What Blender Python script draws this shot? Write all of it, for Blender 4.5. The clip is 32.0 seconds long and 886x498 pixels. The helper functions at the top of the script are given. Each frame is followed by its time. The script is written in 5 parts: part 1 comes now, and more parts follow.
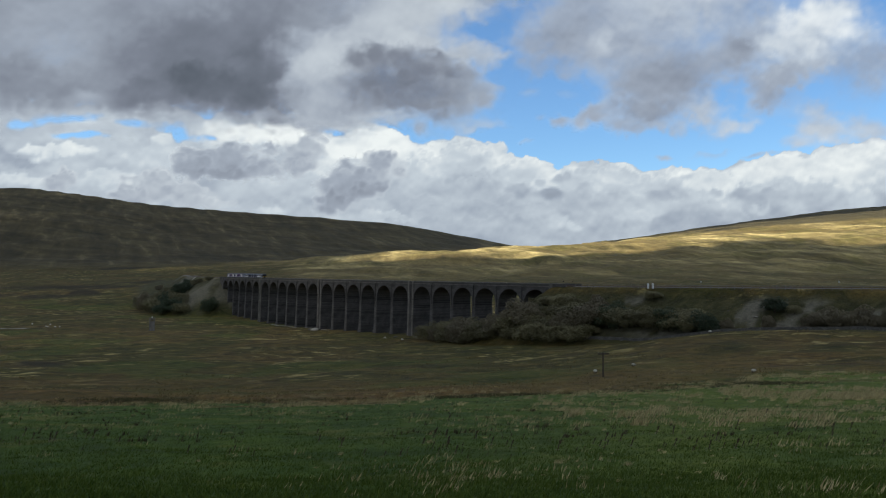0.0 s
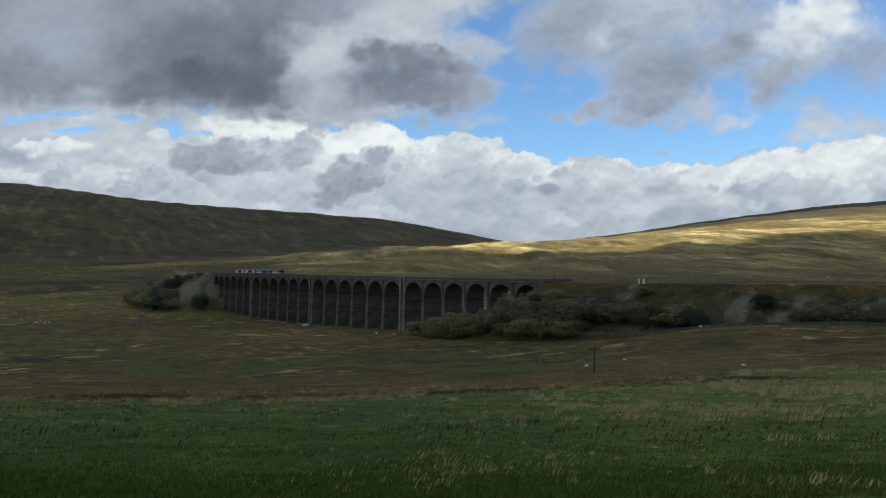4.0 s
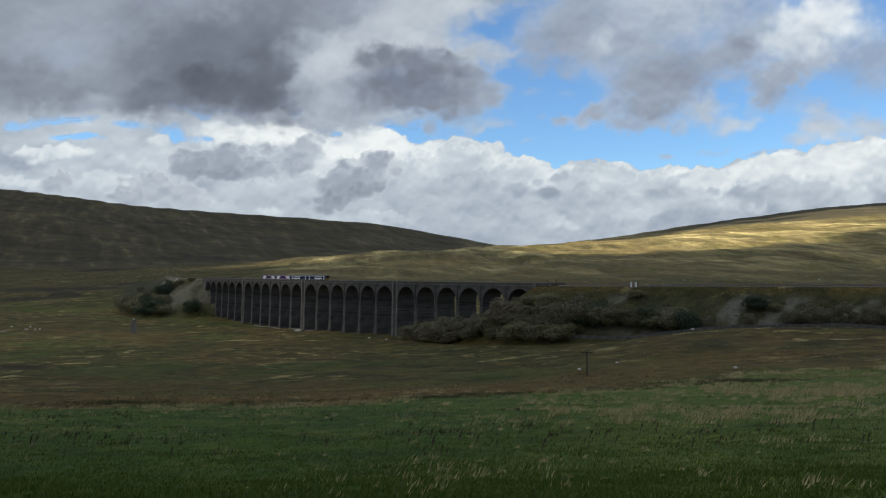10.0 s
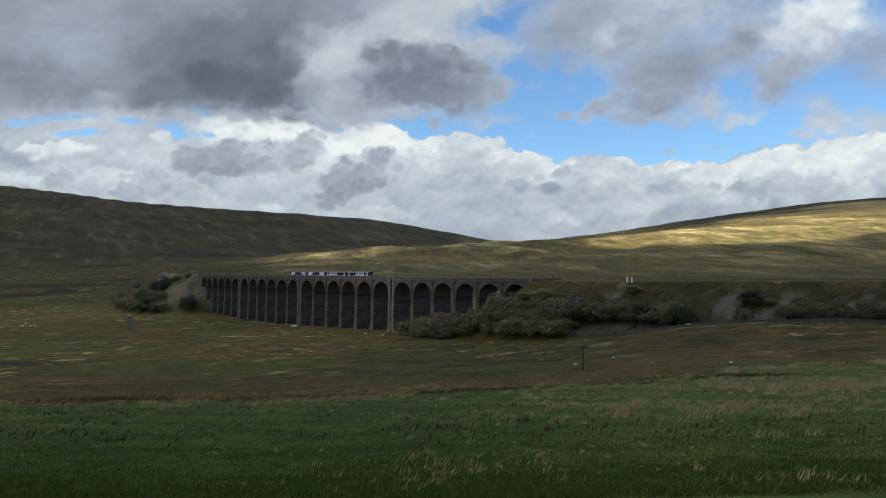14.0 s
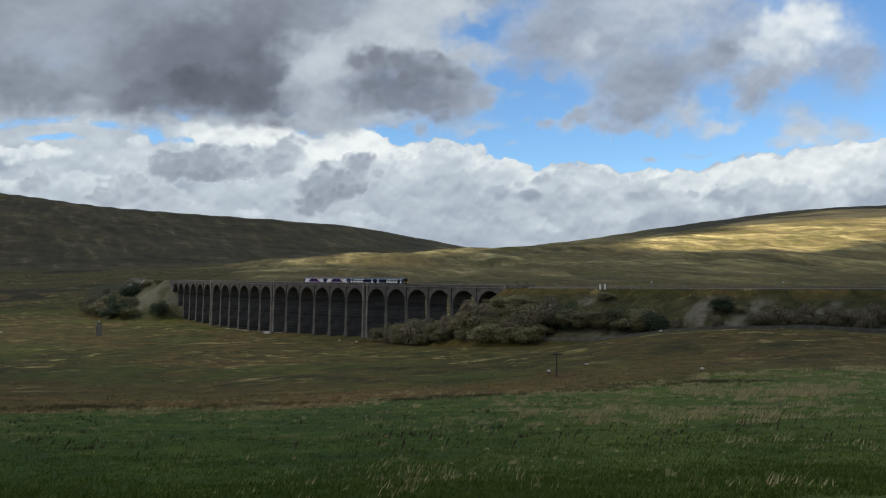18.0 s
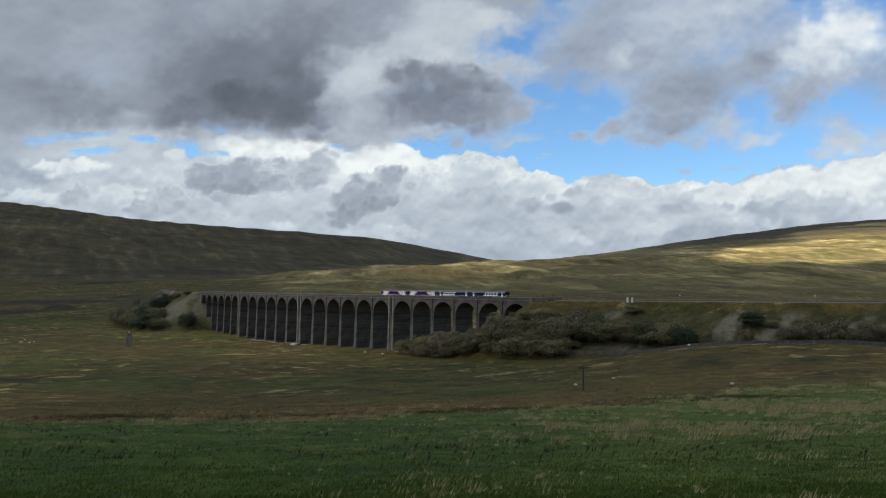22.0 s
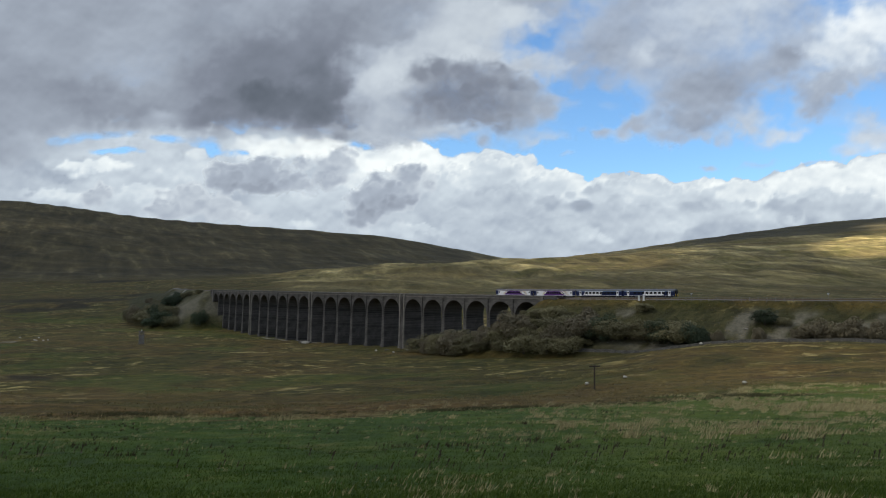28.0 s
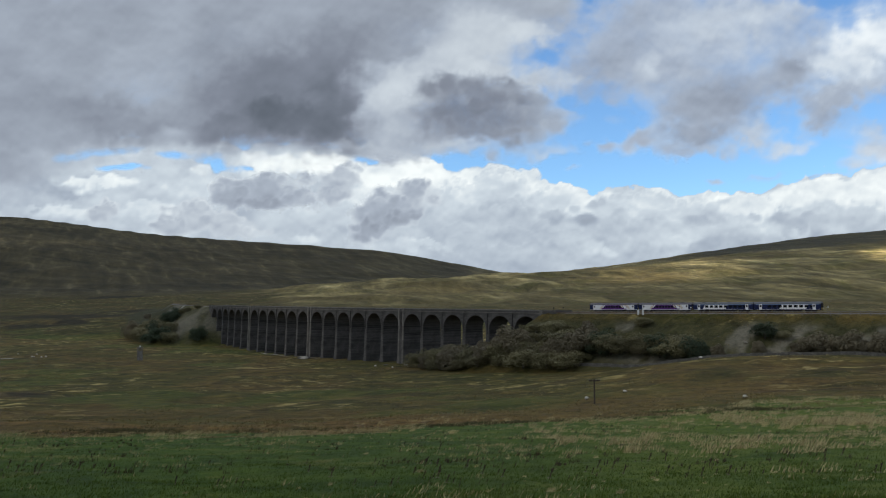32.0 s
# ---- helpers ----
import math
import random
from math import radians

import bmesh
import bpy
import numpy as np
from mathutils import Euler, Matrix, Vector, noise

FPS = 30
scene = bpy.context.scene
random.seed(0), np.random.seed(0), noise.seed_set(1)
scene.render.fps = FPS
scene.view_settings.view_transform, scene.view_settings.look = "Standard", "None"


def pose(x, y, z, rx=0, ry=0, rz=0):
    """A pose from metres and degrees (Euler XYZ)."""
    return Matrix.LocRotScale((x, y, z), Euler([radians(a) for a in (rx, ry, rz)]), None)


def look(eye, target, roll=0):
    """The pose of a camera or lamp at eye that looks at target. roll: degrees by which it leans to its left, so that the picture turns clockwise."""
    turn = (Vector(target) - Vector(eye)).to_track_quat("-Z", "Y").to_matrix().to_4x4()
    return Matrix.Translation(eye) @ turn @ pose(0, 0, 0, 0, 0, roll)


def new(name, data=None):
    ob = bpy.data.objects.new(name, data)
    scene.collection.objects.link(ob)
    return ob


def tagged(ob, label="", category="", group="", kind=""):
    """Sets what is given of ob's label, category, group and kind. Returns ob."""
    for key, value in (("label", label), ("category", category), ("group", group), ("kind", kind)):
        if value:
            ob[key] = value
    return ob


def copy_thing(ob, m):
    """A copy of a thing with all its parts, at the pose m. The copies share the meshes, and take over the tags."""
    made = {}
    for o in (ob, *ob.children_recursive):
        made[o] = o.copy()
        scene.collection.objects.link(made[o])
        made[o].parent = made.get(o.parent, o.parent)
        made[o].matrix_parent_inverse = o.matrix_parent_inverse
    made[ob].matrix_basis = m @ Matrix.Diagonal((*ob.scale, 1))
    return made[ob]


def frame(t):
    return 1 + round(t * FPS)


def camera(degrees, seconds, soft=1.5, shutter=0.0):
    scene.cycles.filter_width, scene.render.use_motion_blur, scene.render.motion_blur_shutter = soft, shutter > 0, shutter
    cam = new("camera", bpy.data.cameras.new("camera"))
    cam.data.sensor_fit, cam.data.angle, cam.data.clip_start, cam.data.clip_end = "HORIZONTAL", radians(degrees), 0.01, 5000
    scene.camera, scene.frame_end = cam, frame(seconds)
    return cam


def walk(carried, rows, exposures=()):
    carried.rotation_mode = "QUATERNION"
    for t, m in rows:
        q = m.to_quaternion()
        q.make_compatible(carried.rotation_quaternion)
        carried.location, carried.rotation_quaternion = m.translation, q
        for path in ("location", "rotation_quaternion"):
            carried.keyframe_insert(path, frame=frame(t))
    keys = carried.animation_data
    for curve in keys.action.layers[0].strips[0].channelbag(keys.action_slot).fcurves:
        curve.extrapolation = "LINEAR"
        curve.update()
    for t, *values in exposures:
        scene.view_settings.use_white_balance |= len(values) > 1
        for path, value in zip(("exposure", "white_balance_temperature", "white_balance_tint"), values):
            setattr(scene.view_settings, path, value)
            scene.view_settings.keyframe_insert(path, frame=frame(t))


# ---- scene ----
# ---- camera: held by hand on a hillside, it only turns ----
cam = camera(60.0, 32.0, soft=1.12)
EYE = 1.65
# seconds, turn to the left, tilt up, lean (degrees)
CAMERA_ROWS = [
    (0.0, 0.70, 1.72, 0.30), (0.5, 0.62, 1.60, 0.31), (1.0, 0.41, 1.39, 0.49), (1.5, 0.24, 1.40, 0.52), (2.0, 0.10, 1.43, 0.42),
    (2.5, 0.09, 1.30, 0.33), (3.0, 0.14, 1.40, 0.28), (3.5, 0.09, 1.50, 0.32), (5.5, 0.03, 0.78, 0.08), (6.0, 0.09, 0.83, 0.08),
    (6.5, 0.12, 1.07, 0.20), (7.0, 0.26, 1.29, 0.32), (7.5, 0.21, 1.44, 0.44), (8.0, 0.03, 1.64, 0.45), (8.5, -0.18, 1.69, 0.36),
    (9.0, -0.29, 1.77, 0.21), (9.5, -0.36, 1.73, 0.09), (10.0, -0.50, 1.71, -0.01), (10.5, -0.57, 1.49, -0.09), (11.0, -0.51, 1.36, -0.14),
    (11.5, -0.44, 1.19, -0.26), (12.0, -0.41, 1.16, -0.35), (12.5, -0.61, 1.27, -0.29), (13.0, -0.72, 1.40, -0.16), (13.5, -0.84, 1.46, -0.16),
    (14.0, -0.78, 1.38, -0.13), (14.5, -0.96, 1.53, -0.17), (16.5, -1.35, 1.58, -0.42), (17.0, -1.99, 1.93, -0.33), (17.5, -2.18, 2.08, -0.15),
    (18.0, -2.69, 1.87, 0.04), (18.5, -2.98, 1.97, 0.18), (19.0, -2.49, 2.21, 0.11), (19.5, -1.81, 2.32, -0.12), (20.0, -1.35, 2.20, -0.18),
    (20.5, -0.84, 2.29, -0.04), (21.0, -0.58, 2.41, 0.00), (21.5, -0.52, 2.55, 0.02), (22.0, -0.75, 2.79, 0.25), (22.5, -0.81, 3.12, 0.34),
    (23.0, -0.54, 3.17, 0.37), (23.5, -0.29, 2.82, 0.36), (24.0, -0.28, 2.68, 0.32), (24.5, -0.06, 2.68, 0.42), (25.0, 0.30, 2.49, 0.42),
    (25.5, 0.58, 2.55, 0.36), (27.5, -0.05, 2.73, 0.13), (28.0, 0.05, 2.66, 0.22), (28.5, 0.02, 2.63, 0.09), (29.0, -0.15, 2.65, -0.08),
    (29.5, -0.15, 2.68, -0.14), (30.0, 0.03, 2.76, -0.04), (30.5, 0.16, 3.17, 0.07), (31.0, -0.09, 3.37, -0.02), (31.5, -0.24, 3.53, 0.01),
    (32.0, -0.03, 3.75, 0.00),
]
walk(cam, [(t, pose(0, 0, EYE, 90 + tilt, 0, turn) @ pose(0, 0, 0, 0, 0, lean)) for t, turn, tilt, lean in CAMERA_ROWS],
     exposures=[(0.0, 0.13), (13.0, 0.14), (20.0, 0.16), (24.0, 0.22), (28.0, 0.30), (32.0, 0.28)])

# ---- sky and sun ----
SUN_TURN, SUN_UP = radians(-100), radians(42)      # from the view's axis to the right, above the horizon
SUN_WAY = Vector((math.sin(SUN_TURN) * math.cos(SUN_UP), math.cos(SUN_TURN) * math.cos(SUN_UP), math.sin(SUN_UP)))
world = bpy.data.worlds.new("sky")
scene.world = world
world.use_nodes = True
wn, wl = world.node_tree.nodes, world.node_tree.links
sky = wn.new("ShaderNodeTexSky")
sky.sky_type, sky.sun_disc = "NISHITA", False
sky.sun_elevation, sky.sun_rotation = SUN_UP, SUN_TURN
sky.altitude, sky.air_density, sky.dust_density, sky.ozone_density = 300, 1.0, 0.25, 3.0
wn["Background"].inputs[1].default_value = 0.13
deep = wn.new("ShaderNodeMix")                      # the clear blue after rain
deep.data_type, deep.blend_type = "RGBA", "MULTIPLY"
deep.inputs[0].default_value, deep.inputs[7].default_value = 1.0, (0.76, 0.98, 1.13, 1)
wl.new(sky.outputs[0], deep.inputs[6])
wl.new(deep.outputs[2], wn["Background"].inputs[0])
sun = new("sun", bpy.data.lights.new("sun", "SUN"))
sun.data.energy, sun.data.angle, sun.data.color = 5.0, radians(0.53), (1.0, 0.94, 0.82)
sun.matrix_basis = look(SUN_WAY * 100, (0, 0, 0))

# ---- materials ----
def material(name, build, rough=0.9, metal=0.0):
    m = bpy.data.materials.new(name)
    m.use_nodes = True
    n, l = m.node_tree.nodes, m.node_tree.links
    b = n["Principled BSDF"]
    b.inputs["Roughness"].default_value, b.inputs["Metallic"].default_value = rough, metal
    b.inputs["Specular IOR Level"].default_value = 0.25
    build(n, l, b)
    return m


def coords(n, l, scale=(1, 1, 1), kind="Object"):
    tc, mp = n.new("ShaderNodeTexCoord"), n.new("ShaderNodeMapping")
    mp.inputs["Scale"].default_value = scale
    l.new(tc.outputs[kind], mp.inputs[0])
    return mp.outputs[0]


def noise_of(n, l, at, scale, detail=6.0, rough=0.6, warp=0.0):
    t = n.new("ShaderNodeTexNoise")
    t.inputs["Scale"].default_value, t.inputs["Detail"].default_value = scale, detail
    t.inputs["Roughness"].default_value, t.inputs["Distortion"].default_value = rough, warp
    l.new(at, t.inputs["Vector"])
    return t.outputs["Fac"]


def ramp(n, l, fac, *stops):
    r = n.new("ShaderNodeValToRGB")
    e = r.color_ramp.elements
    while len(e) < len(stops):
        e.new(0.5)
    for el, (at, col) in zip(e, stops):
        el.position, el.color = at, (*col, 1) if len(col) == 3 else col
    l.new(fac, r.inputs[0])
    return r.outputs[0]


def grey(v):
    return (v, v, v)


def mix(n, l, fac, a, b, how="MIX"):
    m = n.new("ShaderNodeMix")
    m.data_type, m.blend_type = "RGBA", how
    for value, at in ((fac, 0), (a, 6), (b, 7)):
        if isinstance(value, (int, float)):
            m.inputs[at].default_value = value
        elif isinstance(value, tuple):
            m.inputs[at].default_value = (*value, 1)
        else:
            l.new(value, m.inputs[at])
    return m.outputs[2]


def math_of(n, l, op, a, b=None, clamp=False):
    m = n.new("ShaderNodeMath")
    m.operation, m.use_clamp = op, clamp
    for value, at in ((a, 0), (b, 1)):
        if isinstance(value, (int, float)):
            m.inputs[at].default_value = value
        elif value is not None:
            l.new(value, m.inputs[at])
    return m.outputs[0]


def attribute(n, name):
    a = n.new("ShaderNodeAttribute")
    a.attribute_name = name
    return a.outputs["Fac"]


def bump(n, l, b, height, strength, distance):
    bp = n.new("ShaderNodeBump")
    bp.inputs["Strength"].default_value, bp.inputs["Distance"].default_value = strength, distance
    l.new(height, bp.inputs["Height"])
    l.new(bp.outputs[0], b.inputs["Normal"])


def plain(name, col, rough=0.6, metal=0.0, vary=0.25, scale=3.0):
    def build(n, l, b):
        at = coords(n, l)
        f = noise_of(n, l, at, scale, 5)
        lo, hi = tuple(c * (1 - vary) for c in col), tuple(min(1, c * (1 + vary)) for c in col)
        l.new(ramp(n, l, f, (0.3, lo), (0.7, hi)), b.inputs["Base Color"])
    return material(name, build, rough, metal)


def leaves(name, low, high):
    def build(n, l, b):
        g = n.new("ShaderNodeNewGeometry")
        o = n.new("ShaderNodeObjectInfo")
        c1 = ramp(n, l, g.outputs["Random Per Island"], (0.0, low), (1.0, high))
        tint = ramp(n, l, o.outputs["Random"], (0.0, grey(0.75)), (1.0, grey(1.25)))
        l.new(mix(n, l, 1.0, c1, tint, "MULTIPLY"), b.inputs["Base Color"])
    return material(name, build, 0.7)


def streaked(n, l, angle, long_, across, lift=1.0):
    """Coordinates drawn out along a bearing (degrees to the left of the view's axis): metres along and across."""
    tc, mp = n.new("ShaderNodeTexCoord"), n.new("ShaderNodeMapping")
    mp.vector_type = "TEXTURE"
    mp.inputs["Rotation"].default_value = (0, 0, radians(angle))
    mp.inputs["Scale"].default_value = (across, long_, lift * across)
    l.new(tc.outputs["Object"], mp.inputs[0])
    return mp.outputs[0]


def ground_build(n, l, b):
    at = coords(n, l)
    pasture, scree, brown, far = (attribute(n, k) for k in ("pasture", "scree", "brown", "far"))
    n_huge = noise_of(n, l, at, 0.0035, 6, 0.6, 0.6)
    n_big = noise_of(n, l, at, 0.018, 10, 0.70, 0.8)
    n_slope = noise_of(n, l, streaked(n, l, 10, 330, 90), 1.0, 7, 0.62, 0.8)
    n_mid = noise_of(n, l, coords(n, l, (0.8, 0.7, 1.0)), 0.15, 8, 0.66, 0.8)
    n_fine = noise_of(n, l, at, 1.3, 7, 0.7, 0.3)
    # moor: olive, rust and bleached grass in patches
    moor = ramp(n, l, n_mid, (0.34, (0.026, 0.027, 0.006)), (0.48, (0.058, 0.057, 0.012)), (0.60, (0.096, 0.084, 0.021)), (0.74, (0.22, 0.176, 0.062)))
    rust = ramp(n, l, n_mid, (0.36, (0.056, 0.037, 0.012)), (0.62, (0.170, 0.114, 0.040)))
    moor = mix(n, l, ramp(n, l, n_big, (0.44, grey(0)), (0.58, grey(0.75))), moor, rust)
    # dark streaks: shade of the moor's hollows, put into the colour
    wet = ramp(n, l, noise_of(n, l, coords(n, l, (0.45, 1.0, 1.0)), 0.05, 8, 0.68, 1.2), (0.34, grey(0.65)), (0.43, grey(0)))
    moor = mix(n, l, wet, moor, (0.030, 0.027, 0.008))
    beds = ramp(n, l, noise_of(n, l, at, 0.013, 4, 0.6), (0.44, grey(0.05)), (0.58, grey(1.0)))
    straw = ramp(n, l, noise_of(n, l, coords(n, l, (0.8, 1.0, 1.0)), 0.13, 9, 0.72, 0.6), (0.55, grey(0)), (0.63, grey(0.9)))
    straw = math_of(n, l, "MULTIPLY", straw, beds)
    moor = mix(n, l, straw, moor, (0.54, 0.44, 0.22))
    # high moor: tan hills with dark heather patches and pale drifts
    hill = ramp(n, l, n_slope, (0.36, (0.115, 0.096, 0.046)), (0.45, (0.235, 0.188, 0.092)), (0.55, (0.370, 0.295, 0.150)), (0.64, (0.57, 0.46, 0.25)))
    dark = ramp(n, l, n_huge, (0.42, grey(0.8)), (0.56, grey(0)))
    hill = mix(n, l, dark, hill, (0.165, 0.124, 0.055))
    sedge = ramp(n, l, noise_of(n, l, streaked(n, l, -20, 420, 160), 1.0, 8, 0.66, 1.4), (0.51, grey(0)), (0.60, grey(0.65)))
    hill = mix(n, l, sedge, hill, (0.150, 0.132, 0.046))
    mottle = ramp(n, l, noise_of(n, l, streaked(n, l, 5, 85, 18), 1.0, 6, 0.72, 0.6), (0.36, grey(0.70)), (0.50, grey(1.0)), (0.64, grey(1.36)))
    strata = ramp(n, l, noise_of(n, l, streaked(n, l, 84, 700, 85), 1.0, 5, 0.55, 0.9), (0.36, grey(0.78)), (0.50, grey(1.0)), (0.62, grey(1.24)))
    hill = mix(n, l, 1.0, hill, strata, "MULTIPLY")
    hill = mix(n, l, 1.0, hill, mottle, "MULTIPLY")
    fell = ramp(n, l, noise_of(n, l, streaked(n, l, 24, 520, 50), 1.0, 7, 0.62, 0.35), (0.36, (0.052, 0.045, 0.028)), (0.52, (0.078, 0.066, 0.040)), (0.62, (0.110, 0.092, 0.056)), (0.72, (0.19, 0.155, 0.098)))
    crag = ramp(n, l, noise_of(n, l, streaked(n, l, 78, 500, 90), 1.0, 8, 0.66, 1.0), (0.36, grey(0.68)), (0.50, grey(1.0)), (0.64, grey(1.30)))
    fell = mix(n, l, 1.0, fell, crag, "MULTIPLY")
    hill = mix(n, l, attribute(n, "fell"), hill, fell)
    base = mix(n, l, far, moor, hill)
    # pasture: short green turf, yellower and darker by patches
    turf = ramp(n, l, noise_of(n, l, coords(n, l, (0.7, 1.0, 1.0)), 0.30, 7, 0.66, 0.6), (0.34, (0.028, 0.062, 0.009)), (0.48, (0.052, 0.106, 0.013)), (0.60, (0.082, 0.138, 0.017)), (0.72, (0.160, 0.168, 0.030)))
    turf = mix(n, l, ramp(n, l, n_fine, (0.35, grey(0)), (0.75, grey(0.35))), turf, (0.100, 0.136, 0.022))
    turf = mix(n, l, ramp(n, l, n_mid, (0.54, grey(0)), (0.66, grey(0.65))), turf, (0.190, 0.180, 0.055))
    turf = mix(n, l, ramp(n, l, n_mid, (0.34, grey(0.7)), (0.46, grey(0))), turf, (0.036, 0.070, 0.010))
    base = mix(n, l, math_of(n, l, "MULTIPLY", attribute(n, "peat"), 0.9), base, (0.030, 0.024, 0.013))
    dry = math_of(n, l, "MULTIPLY", attribute(n, "dry"), ramp(n, l, noise_of(n, l, coords(n, l, (0.8, 1.0, 1.0)), 0.22, 7, 0.66, 0.5), (0.36, grey(0.1)), (0.62, grey(0.85))))
    turf = mix(n, l, dry, turf, (0.150, 0.195, 0.034))
    base = mix(n, l, pasture, base, turf)
    rush = ramp(n, l, noise_of(n, l, at, 0.35, 7, 0.7), (0.36, (0.062, 0.038, 0.013)), (0.66, (0.255, 0.158, 0.054)))
    base = mix(n, l, brown, base, rush)
    mossy = ramp(n, l, noise_of(n, l, at, 0.16, 8, 0.7, 0.6), (0.34, (0.030, 0.031, 0.016)), (0.50, (0.060, 0.061, 0.030)), (0.66, (0.102, 0.095, 0.050)))
    base = mix(n, l, math_of(n, l, "MULTIPLY", scree, 0.95), base, mossy)
    stone = ramp(n, l, noise_of(n, l, at, 0.55, 8, 0.75), (0.32, (0.110, 0.104, 0.100)), (0.70, (0.265, 0.250, 0.240)))
    base = mix(n, l, attribute(n, "rock"), base, stone)
    value = ramp(n, l, n_fine, (0.25, (0.76, 0.74, 0.58)), (0.75, (1.27, 1.22, 0.92)))
    l.new(mix(n, l, 1.0, base, value, "MULTIPLY"), b.inputs["Base Color"])
    bump(n, l, b, math_of(n, l, "ADD", n_fine, math_of(n, l, "MULTIPLY", n_mid, 4.0)), 0.9, 0.40)


def stone_build(low, high, course=0.45):
    def build(n, l, b):
        at = coords(n, l)
        br = n.new("ShaderNodeTexBrick")
        br.inputs["Scale"].default_value = 1.0
        br.inputs["Brick Width"].default_value, br.inputs["Row Height"].default_value = course * 2.1, course
        br.inputs["Mortar Size"].default_value = 0.02
        br.inputs["Color1"].default_value, br.inputs["Color2"].default_value = (*low, 1), (*high, 1)
        br.inputs["Mortar"].default_value = (*(c * 0.6 for c in low), 1)
        rot = n.new("ShaderNodeMapping")
        rot.inputs["Rotation"].default_value = (radians(90), 0, 0)
        l.new(at, rot.inputs[0])
        l.new(rot.outputs[0], br.inputs[0])
        stain = ramp(n, l, noise_of(n, l, at, 0.22, 7, 0.65, 0.5), (0.3, grey(0.6)), (0.7, grey(1.25)))
        grain = ramp(n, l, noise_of(n, l, at, 2.2, 7, 0.7), (0.3, grey(0.75)), (0.7, grey(1.2)))
        col = mix(n, l, 1.0, mix(n, l, 1.0, br.outputs[0], stain, "MULTIPLY"), grain, "MULTIPLY")
        l.new(col, b.inputs["Base Color"])
        bump(n, l, b, noise_of(n, l, at, 1.6, 6, 0.7), 0.6, 0.08)
    return build


GROUND = material("moor_and_pasture", ground_build, 0.95)
STONE = material("dark_limestone", stone_build((0.092, 0.087, 0.083), (0.138, 0.130, 0.121)), 0.92)
STONE_PALE = material("weathered_stone", stone_build((0.19, 0.18, 0.16), (0.27, 0.25, 0.22)), 0.92)
WALLSTONE = material("drystone", stone_build((0.10, 0.095, 0.085), (0.18, 0.17, 0.15), 0.2), 0.95)
BALLAST = plain("ballast", (0.20, 0.185, 0.17), 0.95, vary=0.5, scale=6)
TRACK_PATH = plain("pale_gravel", (0.36, 0.33, 0.28), 0.95, vary=0.3, scale=1.5)
RAIL = plain("rusty_rail", (0.16, 0.10, 0.07), 0.5, 0.7)
SLEEPER = plain("sleeper", (0.22, 0.20, 0.18), 0.9)
TIMBER = plain("grey_timber", (0.075, 0.060, 0.048), 0.9, vary=0.4, scale=8)
BARK = plain("bark", (0.09, 0.075, 0.06), 0.95, vary=0.4, scale=5)
WHITE = plain("white_paint", (0.80, 0.80, 0.78), 0.5, vary=0.06)
WOOL = plain("wool", (0.72, 0.68, 0.60), 1.0, vary=0.12, scale=20)
SHEEP_FACE = plain("dark_fleece", (0.05, 0.045, 0.04), 0.9)
STRAW = leaves("bleached_grass", (0.30, 0.24, 0.105), (0.78, 0.64, 0.33))
BLADE = leaves("green_grass", (0.050, 0.100, 0.008), (0.122, 0.170, 0.018))
DOCK = leaves("dead_dock", (0.040, 0.032, 0.018), (0.095, 0.066, 0.038))
RUSH = leaves("brown_rush", (0.15, 0.115, 0.042), (0.42, 0.32, 0.14))
LEAF_OLIVE = leaves("olive_leaves", (0.152, 0.140, 0.072), (0.205, 0.186, 0.098))
LEAF_RUST = leaves("autumn_leaves", (0.146, 0.126, 0.080), (0.192, 0.164, 0.104))
LEAF_DARK = leaves("dark_green_leaves", (0.044, 0.062, 0.036), (0.070, 0.094, 0.052))
NAVY = plain("navy_paint", (0.012, 0.020, 0.070), 0.35, vary=0.1)
PURPLE = plain("purple_paint", (0.115, 0.040, 0.20), 0.35, vary=0.1)
SILVER = plain("pale_livery", (0.86, 0.86, 0.87), 0.4, vary=0.1)
ICE = plain("pale_blue_paint", (0.16, 0.24, 0.38), 0.4, vary=0.1)
GLASS = plain("tinted_glass", (0.012, 0.014, 0.018), 0.08, vary=0.1)
UNDER = plain("grimy_underframe", (0.028, 0.026, 0.025), 0.8)
ROOF = plain("sooty_roof", (0.16, 0.15, 0.165), 0.7)
ROOF_PALE = plain("dusty_grey_roof", (0.15, 0.16, 0.175), 0.6)
GOLD = plain("pale_gold_livery", (0.70, 0.62, 0.50), 0.4, vary=0.3, scale=1.5)
YELLOW = plain("yellow_end", (0.75, 0.50, 0.03), 0.5, vary=0.1)


